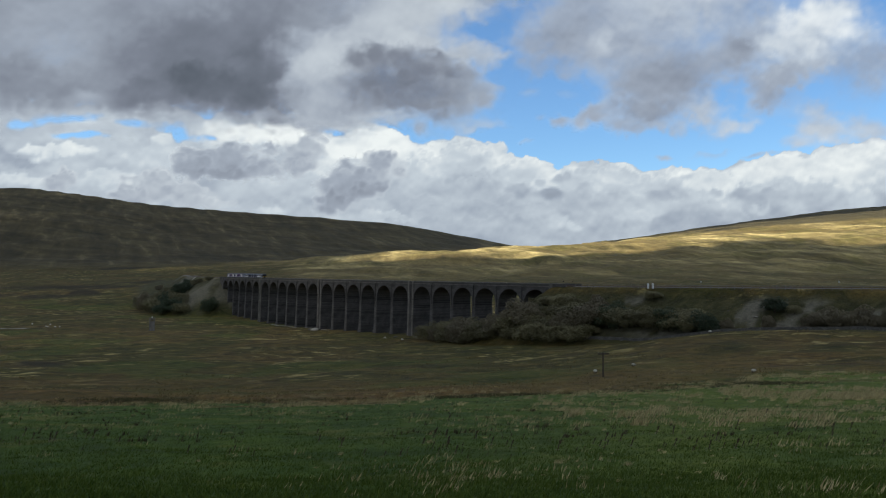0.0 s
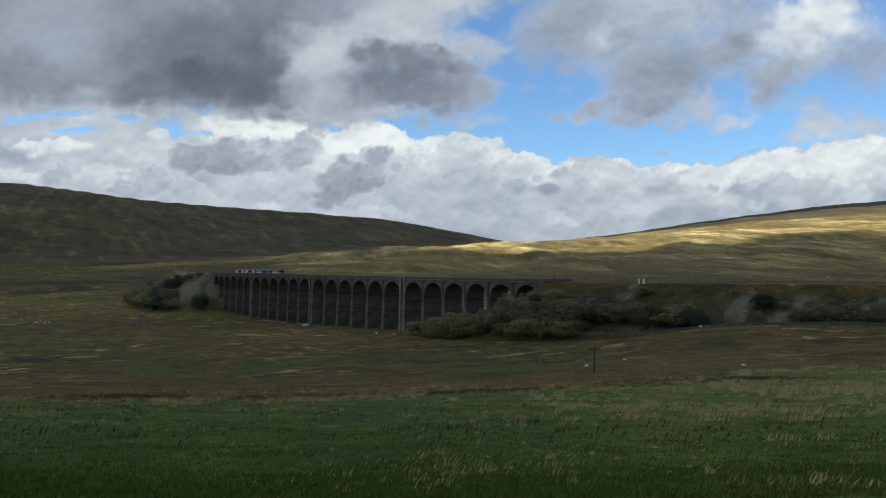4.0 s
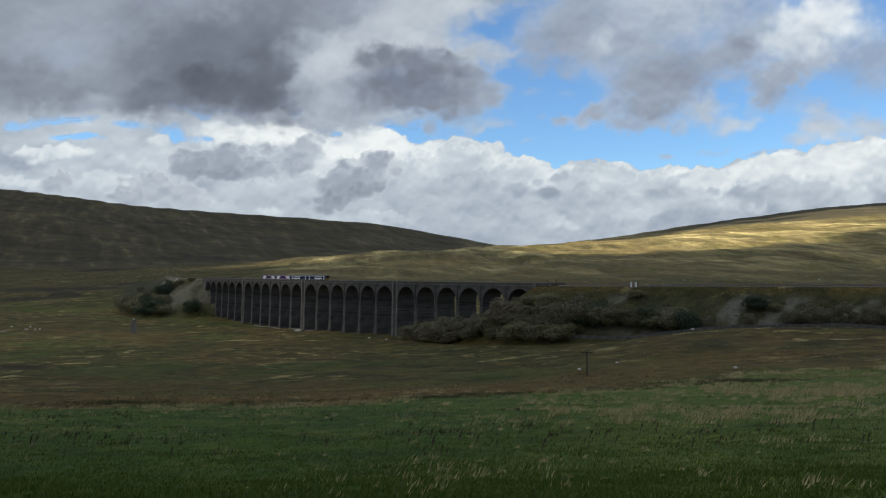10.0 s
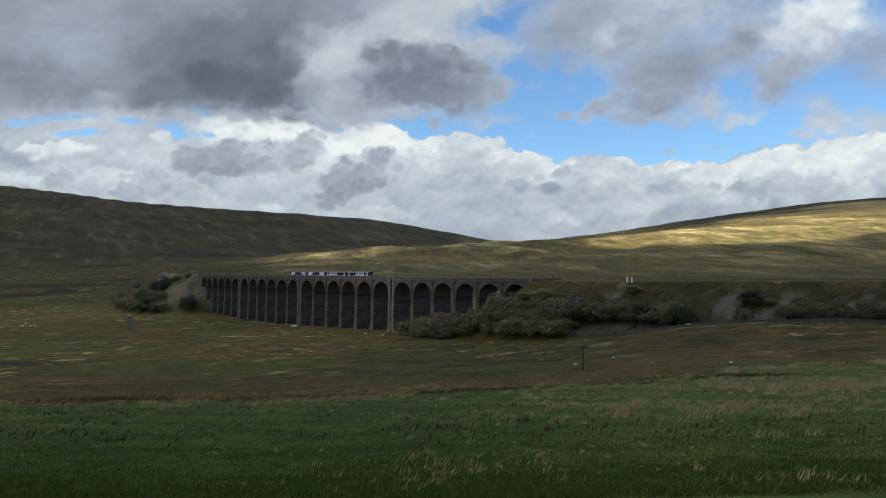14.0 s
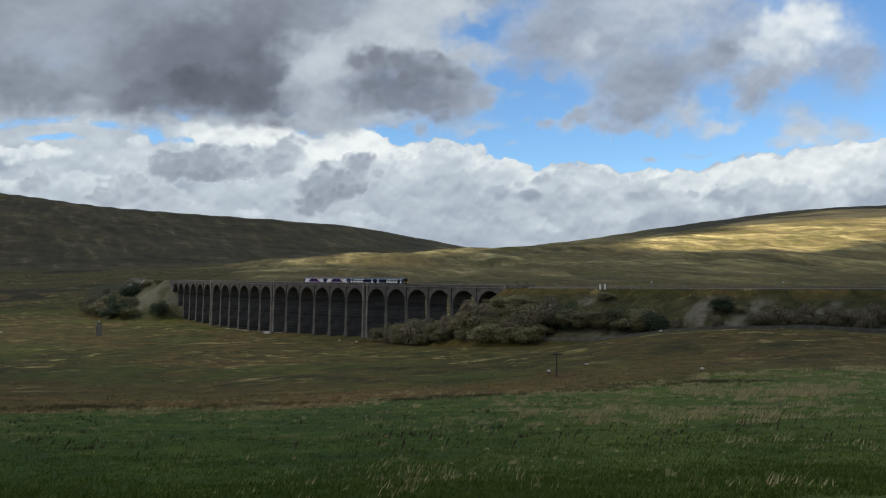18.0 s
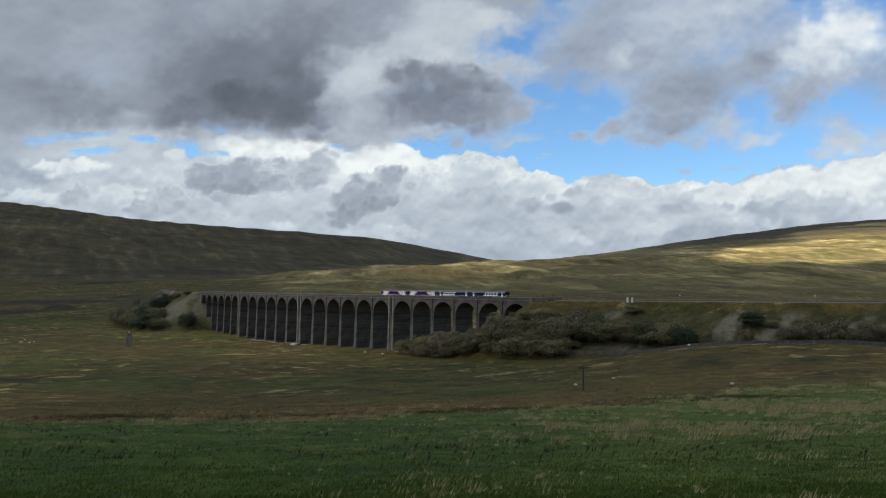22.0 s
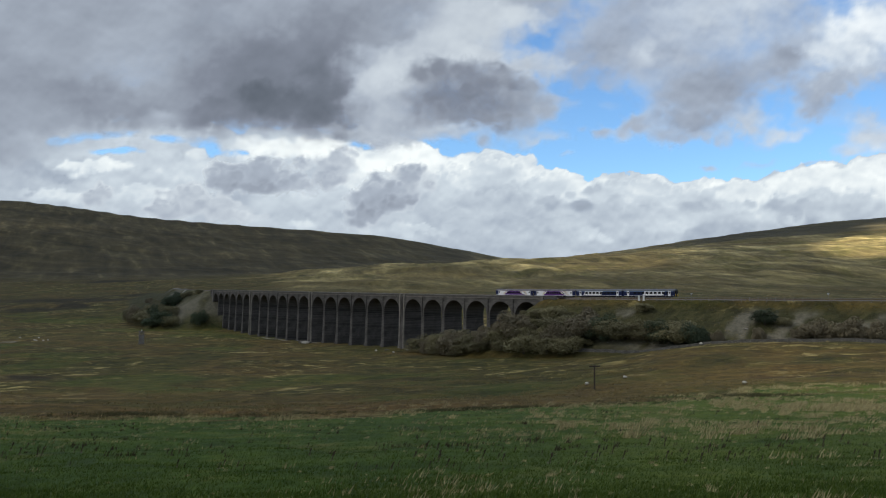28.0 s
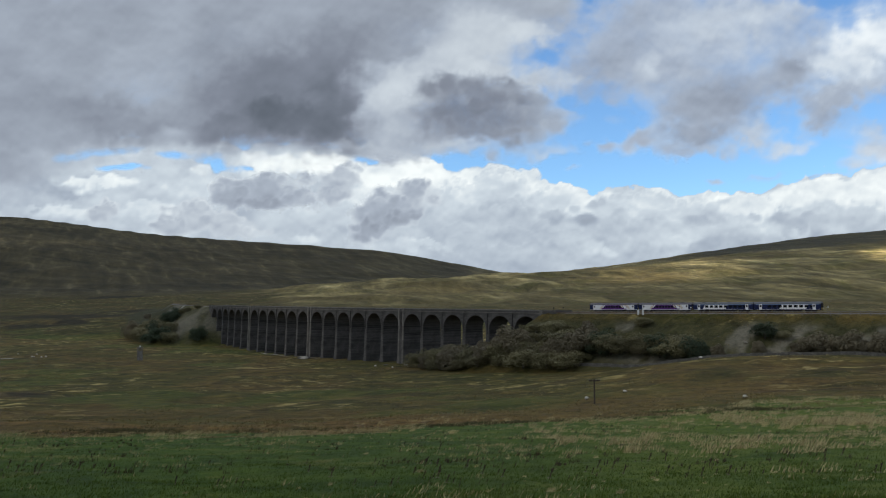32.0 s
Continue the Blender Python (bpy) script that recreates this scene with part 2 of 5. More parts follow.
def cloud_material(name, scale, grain, flat, tint=(1.0, 1.0, 1.0), thin=(0.22, 0.74)):
    m = bpy.data.materials.new(name)
    m.use_nodes = True
    n, l = m.node_tree.nodes, m.node_tree.links
    n.remove(n["Principled BSDF"])
    at = coords(n, l, (0.001, 0.001, flat))
    cover, shade = attribute(n, "cover"), attribute(n, "shade")
    fine = noise_of(n, l, at, scale, 9, 0.62, 0.4)
    edge = math_of(n, l, "ADD", cover, math_of(n, l, "MULTIPLY", math_of(n, l, "SUBTRACT", fine, 0.5), 0.50))
    a = n.new("ShaderNodeMapRange")
    a.interpolation_type = "SMOOTHSTEP"
    a.inputs[1].default_value, a.inputs[2].default_value = thin
    l.new(edge, a.inputs[0])
    lit = math_of(n, l, "ADD", shade, math_of(n, l, "MULTIPLY", math_of(n, l, "SUBTRACT", fine, 0.5), grain))
    col = ramp(n, l, lit, (0.0, (0.078, 0.094, 0.118)), (0.25, (0.182, 0.206, 0.255)), (0.5, (0.328, 0.374, 0.442)), (0.75, (0.515, 0.57, 0.62)), (1.0, (0.80, 0.83, 0.82)))
    em, tr, ms = n.new("ShaderNodeEmission"), n.new("ShaderNodeBsdfTransparent"), n.new("ShaderNodeMixShader")
    l.new(mix(n, l, 1.0, col, tint, "MULTIPLY"), em.inputs[0])
    l.new(a.outputs[0], ms.inputs[0])
    l.new(tr.outputs[0], ms.inputs[1])
    l.new(em.outputs[0], ms.inputs[2])
    l.new(ms.outputs[0], n["Material Output"].inputs[0])
    m.cycles.emission_sampling = "NONE"
    return m


# ---- noise on arrays ----
def lattice(ix, iy, seed):
    h = (ix.astype(np.int64) * 374761393 + iy.astype(np.int64) * 668265263 + seed * 1442695041) & 0x7FFFFFFF
    h = ((h ^ (h >> 13)) * 1274126177) & 0x7FFFFFFF
    return ((h ^ (h >> 16)) & 0xFFFF) / 65535.0


def value_noise(x, y, seed):
    ix, iy = np.floor(x), np.floor(y)
    fx, fy = x - ix, y - iy
    fx, fy = fx * fx * fx * (fx * (fx * 6 - 15) + 10), fy * fy * fy * (fy * (fy * 6 - 15) + 10)
    a, b = lattice(ix, iy, seed), lattice(ix + 1, iy, seed)
    c, d = lattice(ix, iy + 1, seed), lattice(ix + 1, iy + 1, seed)
    return (a + (b - a) * fx) * (1 - fy) + (c + (d - c) * fx) * fy


def fbm(x, y, octaves=5, seed=1, gain=0.5):
    """Fractal noise, about -1 to 1."""
    x, y = np.asarray(x, float), np.asarray(y, float)
    out, amp, total = 0.0, 1.0, 0.0
    for k in range(octaves):
        out = out + amp * (value_noise(x * 2 ** k + 17.3 * k, y * 2 ** k - 9.1 * k, seed + k) * 2 - 1)
        total, amp = total + amp, amp * gain
    return out / total * 1.6


def smooth(a, b, x):
    t = np.clip((x - a) / (b - a), 0, 1)
    return t * t * (3 - 2 * t)


def table(rows, cols, values, r, c):
    """Smooth lookup in a table of heights."""
    values = np.asarray(values, float).reshape(len(rows), len(cols))

    def cubic(axis, at):
        at = np.clip(at, axis[0], axis[-1])
        i = np.clip(np.searchsorted(axis, at, side="right") - 1, 0, len(axis) - 2)
        axis = np.asarray(axis, float)
        return i, (at - axis[i]) / (axis[i + 1] - axis[i])
    i, f = cubic(rows, r)
    j, g = cubic(cols, c)

    def pick(ii, jj):
        return values[np.clip(ii, 0, len(rows) - 1), np.clip(jj, 0, len(cols) - 1)]

    def spline(p0, p1, p2, p3, t):
        return p1 + 0.5 * t * (p2 - p0 + t * (2 * p0 - 5 * p1 + 4 * p2 - p3 + t * (3 * (p1 - p2) + p3 - p0)))
    lines = [spline(pick(i + k, j - 1), pick(i + k, j), pick(i + k, j + 1), pick(i + k, j + 2), g) for k in (-1, 0, 1, 2)]
    # along the distance: straight with a little rounding, so that uneven steps do not overshoot
    return lines[1] + (lines[2] - lines[1]) * f


HALF = 5.0                                         # half the viaduct's width
X_END, Y_END, H_END, K_VIADUCT, K_BANK = 43.47, 340.57, 2.3572, -0.000633, -0.000781


# ---- the railway's line: s grows from the viaduct's near end to its far end ----
def track(s):
    """Place and heading of the line's middle at s metres (s runs along the viaduct's near face)."""
    k = K_VIADUCT if s > 0 else K_BANK
    h0 = H_END
    h = h0 + k * s
    return X_END + (math.sin(h) - math.sin(h0)) / k + math.sin(h) * HALF, Y_END - (math.cos(h) - math.cos(h0)) / k - math.cos(h) * HALF, h


def rail_z(s):
    return EYE - 5.75 + (0.010 * -s if s < 0 else 0.0)


VIADUCT_END = 396.0
LINE = np.array([track(s)[:2] for s in range(-420, 900, 4)])
LINE_S = np.arange(-420, 900, 4.0)
BANKS = np.array([(*track(s)[:2], s) for s in LINE_S if s <= -4 or s >= VIADUCT_END + 2])

# ---- the land: drop below the eye as a share of the distance (the sight line), by distance and by bearing ----
NEAR_BEARING = [-0.577, -0.393, -0.209, -0.025, 0.159, 0.343, 0.577]
NEAR_ROWS = [0.5, 20, 55, 90, 120, 170, 230, 300, 400, 520, 700, 900]
NEAR = [
    -1.65, -1.65, -1.65, -1.65, -1.65, -1.65, -1.65,
    -5.30, -5.30, -5.25, -5.20, -5.15, -5.10, -5.00,
    -10.4, -10.3, -10.2, -10.0, -9.7, -9.5, -9.3,
    -16.1, -16.0, -15.7, -15.0, -14.2, -13.7, -13.2,
    -20.0, -20.0, -19.8, -19.2, -18.4, -17.5, -16.5,
    -26.0, -26.0, -25.5, -24.5, -23.3, -20.8, -18.6,
    -30.5, -30.5, -30.0, -28.0, -25.2, -18.6, -16.6,
    -33.0, -33.0, -32.6, -30.5, -27.4, -21.8, -19.2,
    -34.5, -34.6, -34.8, -33.4, -29.5, -24.0, -21.0,
    -36.0, -36.5, -37.0, -34.0, -29.0, -24.0, -20.5,
    -36.0, -36.5, -33.0, -26.0, -22.0, -19.0, -17.0,
    -25.0, -22.0, -15.0, -11.5, -11.5, -14.0, -14.0]
# the hills: the sight line's row, metres of rise at 1358 m
FAR_BEARING = [-0.85, -0.577, -0.480, -0.386, -0.283, -0.165, -0.062, 0.012, 0.111, 0.196, 0.299, 0.373, 0.490, 0.577, 0.85]
FAR_ROWS = [900, 1400, 2000, 2600, 3300, 4200]
HILL_A = [
    -40, -36, -34, -31, -26, -19, -17, -17, -17, -17, -18, -20, -20, -20, -20,
    -18, -13, -9, -5, 0, 5, 8, 10, 12, 13, 14, 16, 19, 21, 26,
    -8, -3, 0, 4, 13, 26, 36, 43, 48, 51, 54, 58, 64, 72, 80]
HILL_B = [
    30, 22, 20, 18, 18, 20, 26, 31, 40, 50, 67, 78, 90, 99, 112,
    108, 92, 80, 66, 55, 46, 40, 36, 42, 55, 75, 90, 110, 121, 136,
    160, 150, 134, 117, 106, 95, 83, 65, 43, 50, 68, 84, 109, 122, 140]


def land_z(x, y, fine=True):
    """Height of the ground."""
    x, y = np.atleast_1d(np.asarray(x, float)), np.atleast_1d(np.asarray(y, float))
    r = np.hypot(x, y) + 1e-6
    turn = np.arctan2(x, y)
    u = np.tan(np.clip(turn, -0.70, 0.70))
    d = r * np.cos(np.clip(turn, -0.70, 0.70))
    near = table(NEAR_ROWS, NEAR_BEARING, NEAR, d, u)
    far = table(FAR_ROWS, FAR_BEARING, HILL_A + HILL_B, d, u) * d / 1358.0
    far = np.where(d > 4200, far - (d - 4200) * 0.25, far)
    z = near + (far - near) * smooth(850, 950, d)
    if fine:
        z = z + fbm(x / 4, y / 4, 4, 3) * 0.10 * smooth(6, 20, r)
        z = z + fbm(x / 23, y / 23, 4, 5) * 0.55 * smooth(60, 140, d)
        z = z + fbm(x / 120, y / 120, 5, 8, 0.55) * 4.5 * smooth(700, 1700, d) * (1 - 0.7 * smooth(3800, 4200, d))
        z = z + fbm(x / 190, y / 300, 4, 14, 0.5) * 9.0 * smooth(960, 1250, d) * (1 - smooth(2150, 2500, d)) * smooth(-0.2, 0.0, u)
        gully = fbm((x * 0.8 + y * 0.6) / 110, (y * 0.8 - x * 0.6) / 520, 4, 12)
        z = z + gully * 5.0 * smooth(2300, 2900, d) * (1 - smooth(3700, 4150, d)) * (u < 0.2)
    z = z + EYE
    # railway embankments beyond both ends of the viaduct
    close = np.where((d > 120) & (d < 1100))[0]
    if len(close):
        px, py = x[close], y[close]
        best, at = np.full(len(close), 1e9), np.zeros(len(close))
        if len(close) < 200:
            g = np.hypot(px[:, None] - BANKS[None, :, 0], py[:, None] - BANKS[None, :, 1])
            k = np.argmin(g, 1)
            best, at = g[np.arange(len(close)), k], BANKS[k, 2]
        else:
            for lx, ly, s in BANKS:
                g = np.hypot(px - lx, py - ly)
                nearer = g < best
                best[nearer], at[nearer] = g[nearer], s
        top = np.where(at < 0, EYE - 5.75 - 0.01 * at, EYE - 5.75) - 0.45
        rough = fbm(px / 9, py / 9, 4, 21) * 0.7
        bank = top - np.maximum(0, best - 5.5 + rough * smooth(6, 10, best)) / 1.55
        z[close] = np.maximum(z[close], bank)
    return z


def land(x, y):
    return float(land_z(x, y)[0])


def place(column, depth):
    """A spot on the ground on a bearing (tangent from the view's axis) at a distance along it."""
    return column * depth, depth, land(column * depth, depth)


def bearing(px):
    return (px - 784.0) / 1358.0


def grid_object(name, verts, faces_shape, mat, attributes, wrap=False):
    """A sheet of quads from a grid of points, with number layers on its points."""
    rows, cols = faces_shape
    i = np.arange((rows - 1) * cols).reshape(rows - 1, cols)
    a = i if wrap else i[:, :-1]
    b = np.roll(i, -1, 1) if wrap else i[:, 1:]
    quads = np.stack([a, b, b + cols, a + cols], -1).reshape(-1, 4)
    me = bpy.data.meshes.new(name)
    me.vertices.add(len(verts))
    me.vertices.foreach_set("co", np.asarray(verts, np.float32).ravel())
    me.loops.add(quads.size)
    me.loops.foreach_set("vertex_index", quads.ravel().astype(np.int32))
    me.polygons.add(len(quads))
    me.polygons.foreach_set("loop_start", np.arange(0, quads.size, 4, dtype=np.int32))
    me.update(calc_edges=True)
    for key, values in attributes.items():
        layer = me.attributes.new(key, "FLOAT", "POINT")
        layer.data.foreach_set("value", np.asarray(values, np.float32).ravel())
    me.polygons.foreach_set("use_smooth", np.ones(len(quads), bool))
    me.materials.append(mat)
    return new(name, me)


def field_edge(x, y):
    """Distance at which the pasture gives way to rushes."""
    return 95 + 34 * smooth(-0.1, 0.45, x / np.maximum(y, 1)) + fbm(x / 12, y / 10, 4, 31) * 19


PEAT = [(-0.50, 985.0, 0.13, 75.0), (-0.30, 930.0, 0.05, 30.0), (-0.548, 830.0, 0.055, 37.5), (-0.478, 865.0, 0.025, 35.0), (-0.393, 1100.0, 0.044, 77.5), (-0.533, 250.0, 0.044, 12.5), (-0.43, 2010.0, 0.066, 150.0)]   # peat hollows: bearing, distance, half width, half depth


def bank_rock(x, y, off):
    """Where stone shows on the embankment's near slope, off metres from the line."""
    return np.where(np.asarray(x) > -150, smooth(48, 78, np.asarray(x)) * smooth(0.0, 0.35, fbm(np.asarray(x) / 15, np.asarray(y) / 9, 4, 23) + 0.5 * smooth(14, 26, off) - 0.15) * smooth(9, 15, off) * smooth(36, 31, off), 0.0) * 0.92


# ground sheet: rings round the camera, close-set where it looks
turns = np.concatenate([np.linspace(-0.62, 0.62, 620), np.linspace(0.62, 2 * math.pi - 0.62, 92)[1:-1]])
radii = np.concatenate([[0.0, 2, 4, 7], np.geomspace(10, 100, 80), np.geomspace(101.5, 1000, 260), np.geomspace(1012, 4780, 150)])
tt, rr = np.meshgrid(turns, radii)
gx, gy = (np.sin(tt) * rr).ravel(), (np.cos(tt) * rr).ravel()
gz = land_z(gx, gy)
edge = field_edge(gx, gy)
gd = np.where(gy > 0, gy, np.hypot(gx, gy))
pasture = 1 - smooth(edge - 9, edge + 14, gd)
left_side = smooth(-0.10, -0.38, gx / np.maximum(gy, 1))
green_spots = smooth(0.45, 0.75, fbm(gx / 60, gy / 60, 4, 37) + 0.15 * left_side) * smooth(100, 140, gd) * (1 - smooth(700, 900, gd)) * 0.35
band = smooth(edge - 2, edge + 8, gd) * (1 - smooth(edge + 32, edge + 110, gd)) * (0.1 + 0.3 * smooth(0.1, -0.1, gx / np.maximum(gy, 1)) + 0.6 * smooth(-0.3, 0.4, fbm(gx / 30, gy / 18, 4, 41)))
best = np.full(len(gx), 1e9)
for (lx, ly), s in zip(LINE[::2], LINE_S[::2]):
    if s < 2 or s > VIADUCT_END:
        best = np.minimum(best, np.hypot(gx - lx, gy - ly))
scree = np.where(gx < -150, smooth(60, 46, best), smooth(44, 34, best)) * smooth(7, 12, best)
rock = bank_rock(gx, gy, best) + np.where(gx < -150, smooth(60, 46, best) * smooth(-0.372, -0.350, gx / np.maximum(gy, 1)) * smooth(-0.1, 0.5, fbm(gx / 30, gy / 30, 4, 24)) * 0.7, 0)
peat = np.zeros(len(gx))
for u, d, wide, deep in PEAT:
    peat = np.maximum(peat, 1 - smooth(0.5, 1.1, np.hypot((gx / np.maximum(gy, 1) - u) / wide, (gd - d) / deep) + 0.35 * fbm(gx / 25, gy / 60, 4, 52)))
ground = grid_object("ground", np.stack([gx, gy, gz], -1), tt.shape, GROUND,
                     {"pasture": np.maximum(pasture, green_spots), "brown": band, "dry": smooth(-0.12, 0.40, gx / np.maximum(gy, 1)), "scree": scree, "rock": np.clip(rock, 0, 1), "peat": peat, "far": smooth(720, 1600, gd - 1000 * smooth(-0.16, -0.28, gx / np.maximum(gy, 1) + 0.05 * fbm(gx / 130, gy / 130, 4, 44))),
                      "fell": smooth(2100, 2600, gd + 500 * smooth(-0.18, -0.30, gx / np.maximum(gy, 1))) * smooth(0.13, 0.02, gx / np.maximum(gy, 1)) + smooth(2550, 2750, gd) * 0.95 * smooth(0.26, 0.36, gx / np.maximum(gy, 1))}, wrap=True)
tagged(ground, "rolling moorland with green pasture, rushes and tan hills", "ground", kind="structure")


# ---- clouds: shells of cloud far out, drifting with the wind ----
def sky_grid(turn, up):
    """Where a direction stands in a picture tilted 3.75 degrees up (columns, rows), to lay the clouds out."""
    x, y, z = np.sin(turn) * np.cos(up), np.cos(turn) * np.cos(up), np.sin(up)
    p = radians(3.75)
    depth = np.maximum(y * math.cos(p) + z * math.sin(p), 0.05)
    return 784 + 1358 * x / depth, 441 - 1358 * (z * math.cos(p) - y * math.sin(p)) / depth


def puffs(px, py, items, seed, crisp, ragged, cover, shade, small=1.0):
    """Lays soft clouds over one another, the farthest first: column, row, half width, half height, strength, tone of the core, tone of the rim, and the turn in degrees."""
    lo, hi = crisp
    # billows at three sizes roughen every outline
    bx = 26 * fbm(px / 120, py / 90, 3, seed) + small * 13 * (1 - 2.2 * np.abs(fbm(px / 52, py / 44, 3, seed + 1))) + small * 7 * (1 - 2.2 * np.abs(fbm(px / 20, py / 18, 3, seed + 2)))
    by = 18 * fbm(px / 120, py / 90, 3, seed + 5) + small * 11 * (1 - 2.2 * np.abs(fbm(px / 52, py / 44, 3, seed + 6))) + small * 6 * (1 - 2.2 * np.abs(fbm(px / 20, py / 18, 3, seed + 7)))
    for cx, cy, rx, ry, strength, core, rim, *turn in items:
        soft = ragged * min(1.0, math.sqrt(rx * ry) / 40)
        reach = max(rx, ry) * 1.7 + 45
        spot = np.where((np.abs(px - cx) < reach) & (np.abs(py - cy) < reach))
        x, y = px[spot] + bx[spot] * soft - cx, py[spot] + by[spot] * soft - cy
        if turn:
            ca, sa = math.cos(radians(turn[0])), math.sin(radians(turn[0]))
            x, y = x * ca - y * sa, x * sa + y * ca
        q = np.hypot(x / rx, y / ry)
        tops = smooth(0.7, -0.7, y / ry)
        a = strength * (1 - smooth(lo - 0.35 * (1 - tops), hi + 0.25 * (1 - tops), q))
        tone = core + (rim - core) * np.clip(0.55 * smooth(0.45, 1.15, q) + 0.75 * smooth(0.55, 1.05, q) * tops, 0, 1)
        shade[spot] = shade[spot] * (1 - a) + tone * a
        cover[spot] = cover[spot] + (1 - cover[spot]) * a
    return cover, shade


def cloud_layer(name, radius, ups, turns, items, scale, seed, label, rest, crisp=(0.5, 1.2), ragged=0.3, holes=(), floor=None, gap=None, relief=0.2, grain=0.10, flat=0.0012, small=1.0, thick=(), tint=(1.0, 1.0, 1.0), thin=(0.22, 0.74), pale=0.62):
    tt, uu = np.meshgrid(turns, ups)
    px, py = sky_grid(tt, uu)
    ahead = (np.cos(tt) * np.cos(uu) > 0.25)
    ax, ay = np.where(ahead, px, 5000 + tt * 1358), np.where(ahead, py, -uu * 1358)
    w1, w2 = fbm(ax / 130, ay / 100, 6, seed, 0.5), fbm(ax / 130, ay / 100, 6, seed + 50, 0.5)
    cover, shade = np.zeros(ax.shape), pale + 0.12 * w1
    if floor is not None:
        cols, rows = floor
        line = np.interp(ax + 12 * w1, cols, rows) + 13 * fbm(ax / 42, ay / 42, 5, seed + 3, 0.5)
        below = ay - line
        bank = smooth(-8, 7, below)
        right = smooth(430, 820, ax)
        tone = (0.68 + 0.14 * right) - (0.05 + 0.20 * right) * smooth(0, 95, below) + 0.10 * w2
        shade, cover = shade * (1 - bank) + tone * bank, np.maximum(cover, bank)
    for cx, cy, rx, ry in holes:
        q = np.hypot((ax + 14 * w1 - cx) / rx, (ay + 10 * w2 - cy) / ry) + 0.2 * w2
        cover = cover * (0.12 + 0.88 * smooth(-0.1, 1.45, q + 0.35 * fbm(ax / 26, ay / 15, 4, seed + 13)))
    cover, shade = puffs(ax, ay, items, seed + 300, crisp, ragged, cover, shade, small)
    # lit tops, darker undersides
    d0 = fbm(ax / 75, ay / 60, 5, seed + 90, 0.5)
    d1 = fbm(ax / 75 - 0.02, (ay - 9) / 60, 5, seed + 90, 0.5)
    shade = shade + (d0 - d1) * relief * (0.4 + shade) + d0 * 0.04
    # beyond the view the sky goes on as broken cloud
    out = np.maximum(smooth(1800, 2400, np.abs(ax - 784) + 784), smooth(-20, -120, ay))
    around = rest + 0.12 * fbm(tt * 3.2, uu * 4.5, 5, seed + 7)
    # gap and thick are set by hand to let through or block the sun
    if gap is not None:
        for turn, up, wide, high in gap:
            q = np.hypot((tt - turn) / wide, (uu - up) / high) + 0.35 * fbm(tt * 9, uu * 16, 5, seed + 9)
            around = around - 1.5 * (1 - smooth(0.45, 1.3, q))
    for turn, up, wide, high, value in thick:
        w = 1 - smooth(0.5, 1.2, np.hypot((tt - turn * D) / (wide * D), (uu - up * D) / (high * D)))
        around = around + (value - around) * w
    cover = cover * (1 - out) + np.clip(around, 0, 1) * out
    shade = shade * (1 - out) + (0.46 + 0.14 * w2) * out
    x, y, z = np.sin(tt) * np.cos(uu) * radius, np.cos(tt) * np.cos(uu) * radius, np.sin(uu) * radius
    ob = grid_object(name, np.stack([x, y, z], -1).reshape(-1, 3), tt.shape, cloud_material(name, scale, grain, flat, tint, thin),
                     {"cover": np.clip(cover, 0, 1), "shade": np.clip(shade, 0.0, 1.0)})
    return tagged(ob, label, "cloud", "clouds in the sky")


D = radians(1)
view_turns = np.arange(-46, 40, 0.13) * D
all_turns = np.concatenate([np.linspace(-180, -46, 60)[:-1] * D, view_turns, np.linspace(40, 180, 60) * D])
low_ups = np.concatenate([np.arange(-1.5, 13.5, 0.13) * D, np.array([14.5, 16.0]) * D])
high_ups = np.concatenate([np.arange(6.0, 24, 0.13) * D, np.linspace(24.5, 35, 10) * D])
over_ups = np.concatenate([np.linspace(31, 43, 13), np.arange(43.25, 46.8, 0.25), np.linspace(47, 90, 44)]) * D

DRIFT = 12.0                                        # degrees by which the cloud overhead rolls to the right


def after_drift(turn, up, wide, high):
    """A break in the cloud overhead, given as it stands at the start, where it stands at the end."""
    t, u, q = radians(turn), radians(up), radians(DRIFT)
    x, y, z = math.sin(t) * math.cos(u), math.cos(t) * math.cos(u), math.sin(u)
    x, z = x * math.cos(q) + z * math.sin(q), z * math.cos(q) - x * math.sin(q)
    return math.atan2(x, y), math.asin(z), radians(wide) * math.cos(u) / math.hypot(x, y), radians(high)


# unseen breaks, placed so that sun falls on the right-hand hill
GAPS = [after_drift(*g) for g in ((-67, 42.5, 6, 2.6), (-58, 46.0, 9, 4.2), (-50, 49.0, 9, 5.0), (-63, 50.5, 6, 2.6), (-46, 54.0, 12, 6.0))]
# the bank low over the hills: grey heaps before white ones
LOW_TOP = ([-400, 0, 60, 250, 300, 350, 420, 500, 620, 700, 780, 800, 850, 905, 945, 960, 1010, 1030, 1060, 1100, 1150, 1190, 1250, 1300, 1340, 1400, 1450, 1500, 1568, 1700, 2000],
           [240, 240, 235, 235, 215, 215, 262, 255, 252, 256, 276, 304, 302, 304, 318, 330, 330, 350, 352, 344, 334, 344, 342, 345, 338, 332, 322, 312, 302, 290, 280])
LOW_HOLES = [(190, 269, 76, 17), (130, 280, 44, 12), (318, 276, 40, 13), (374, 291, 34, 22), (438, 302, 30, 14), (650, 278, 70, 10), (790, 300, 18, 10), (230, 300, 60, 9)]
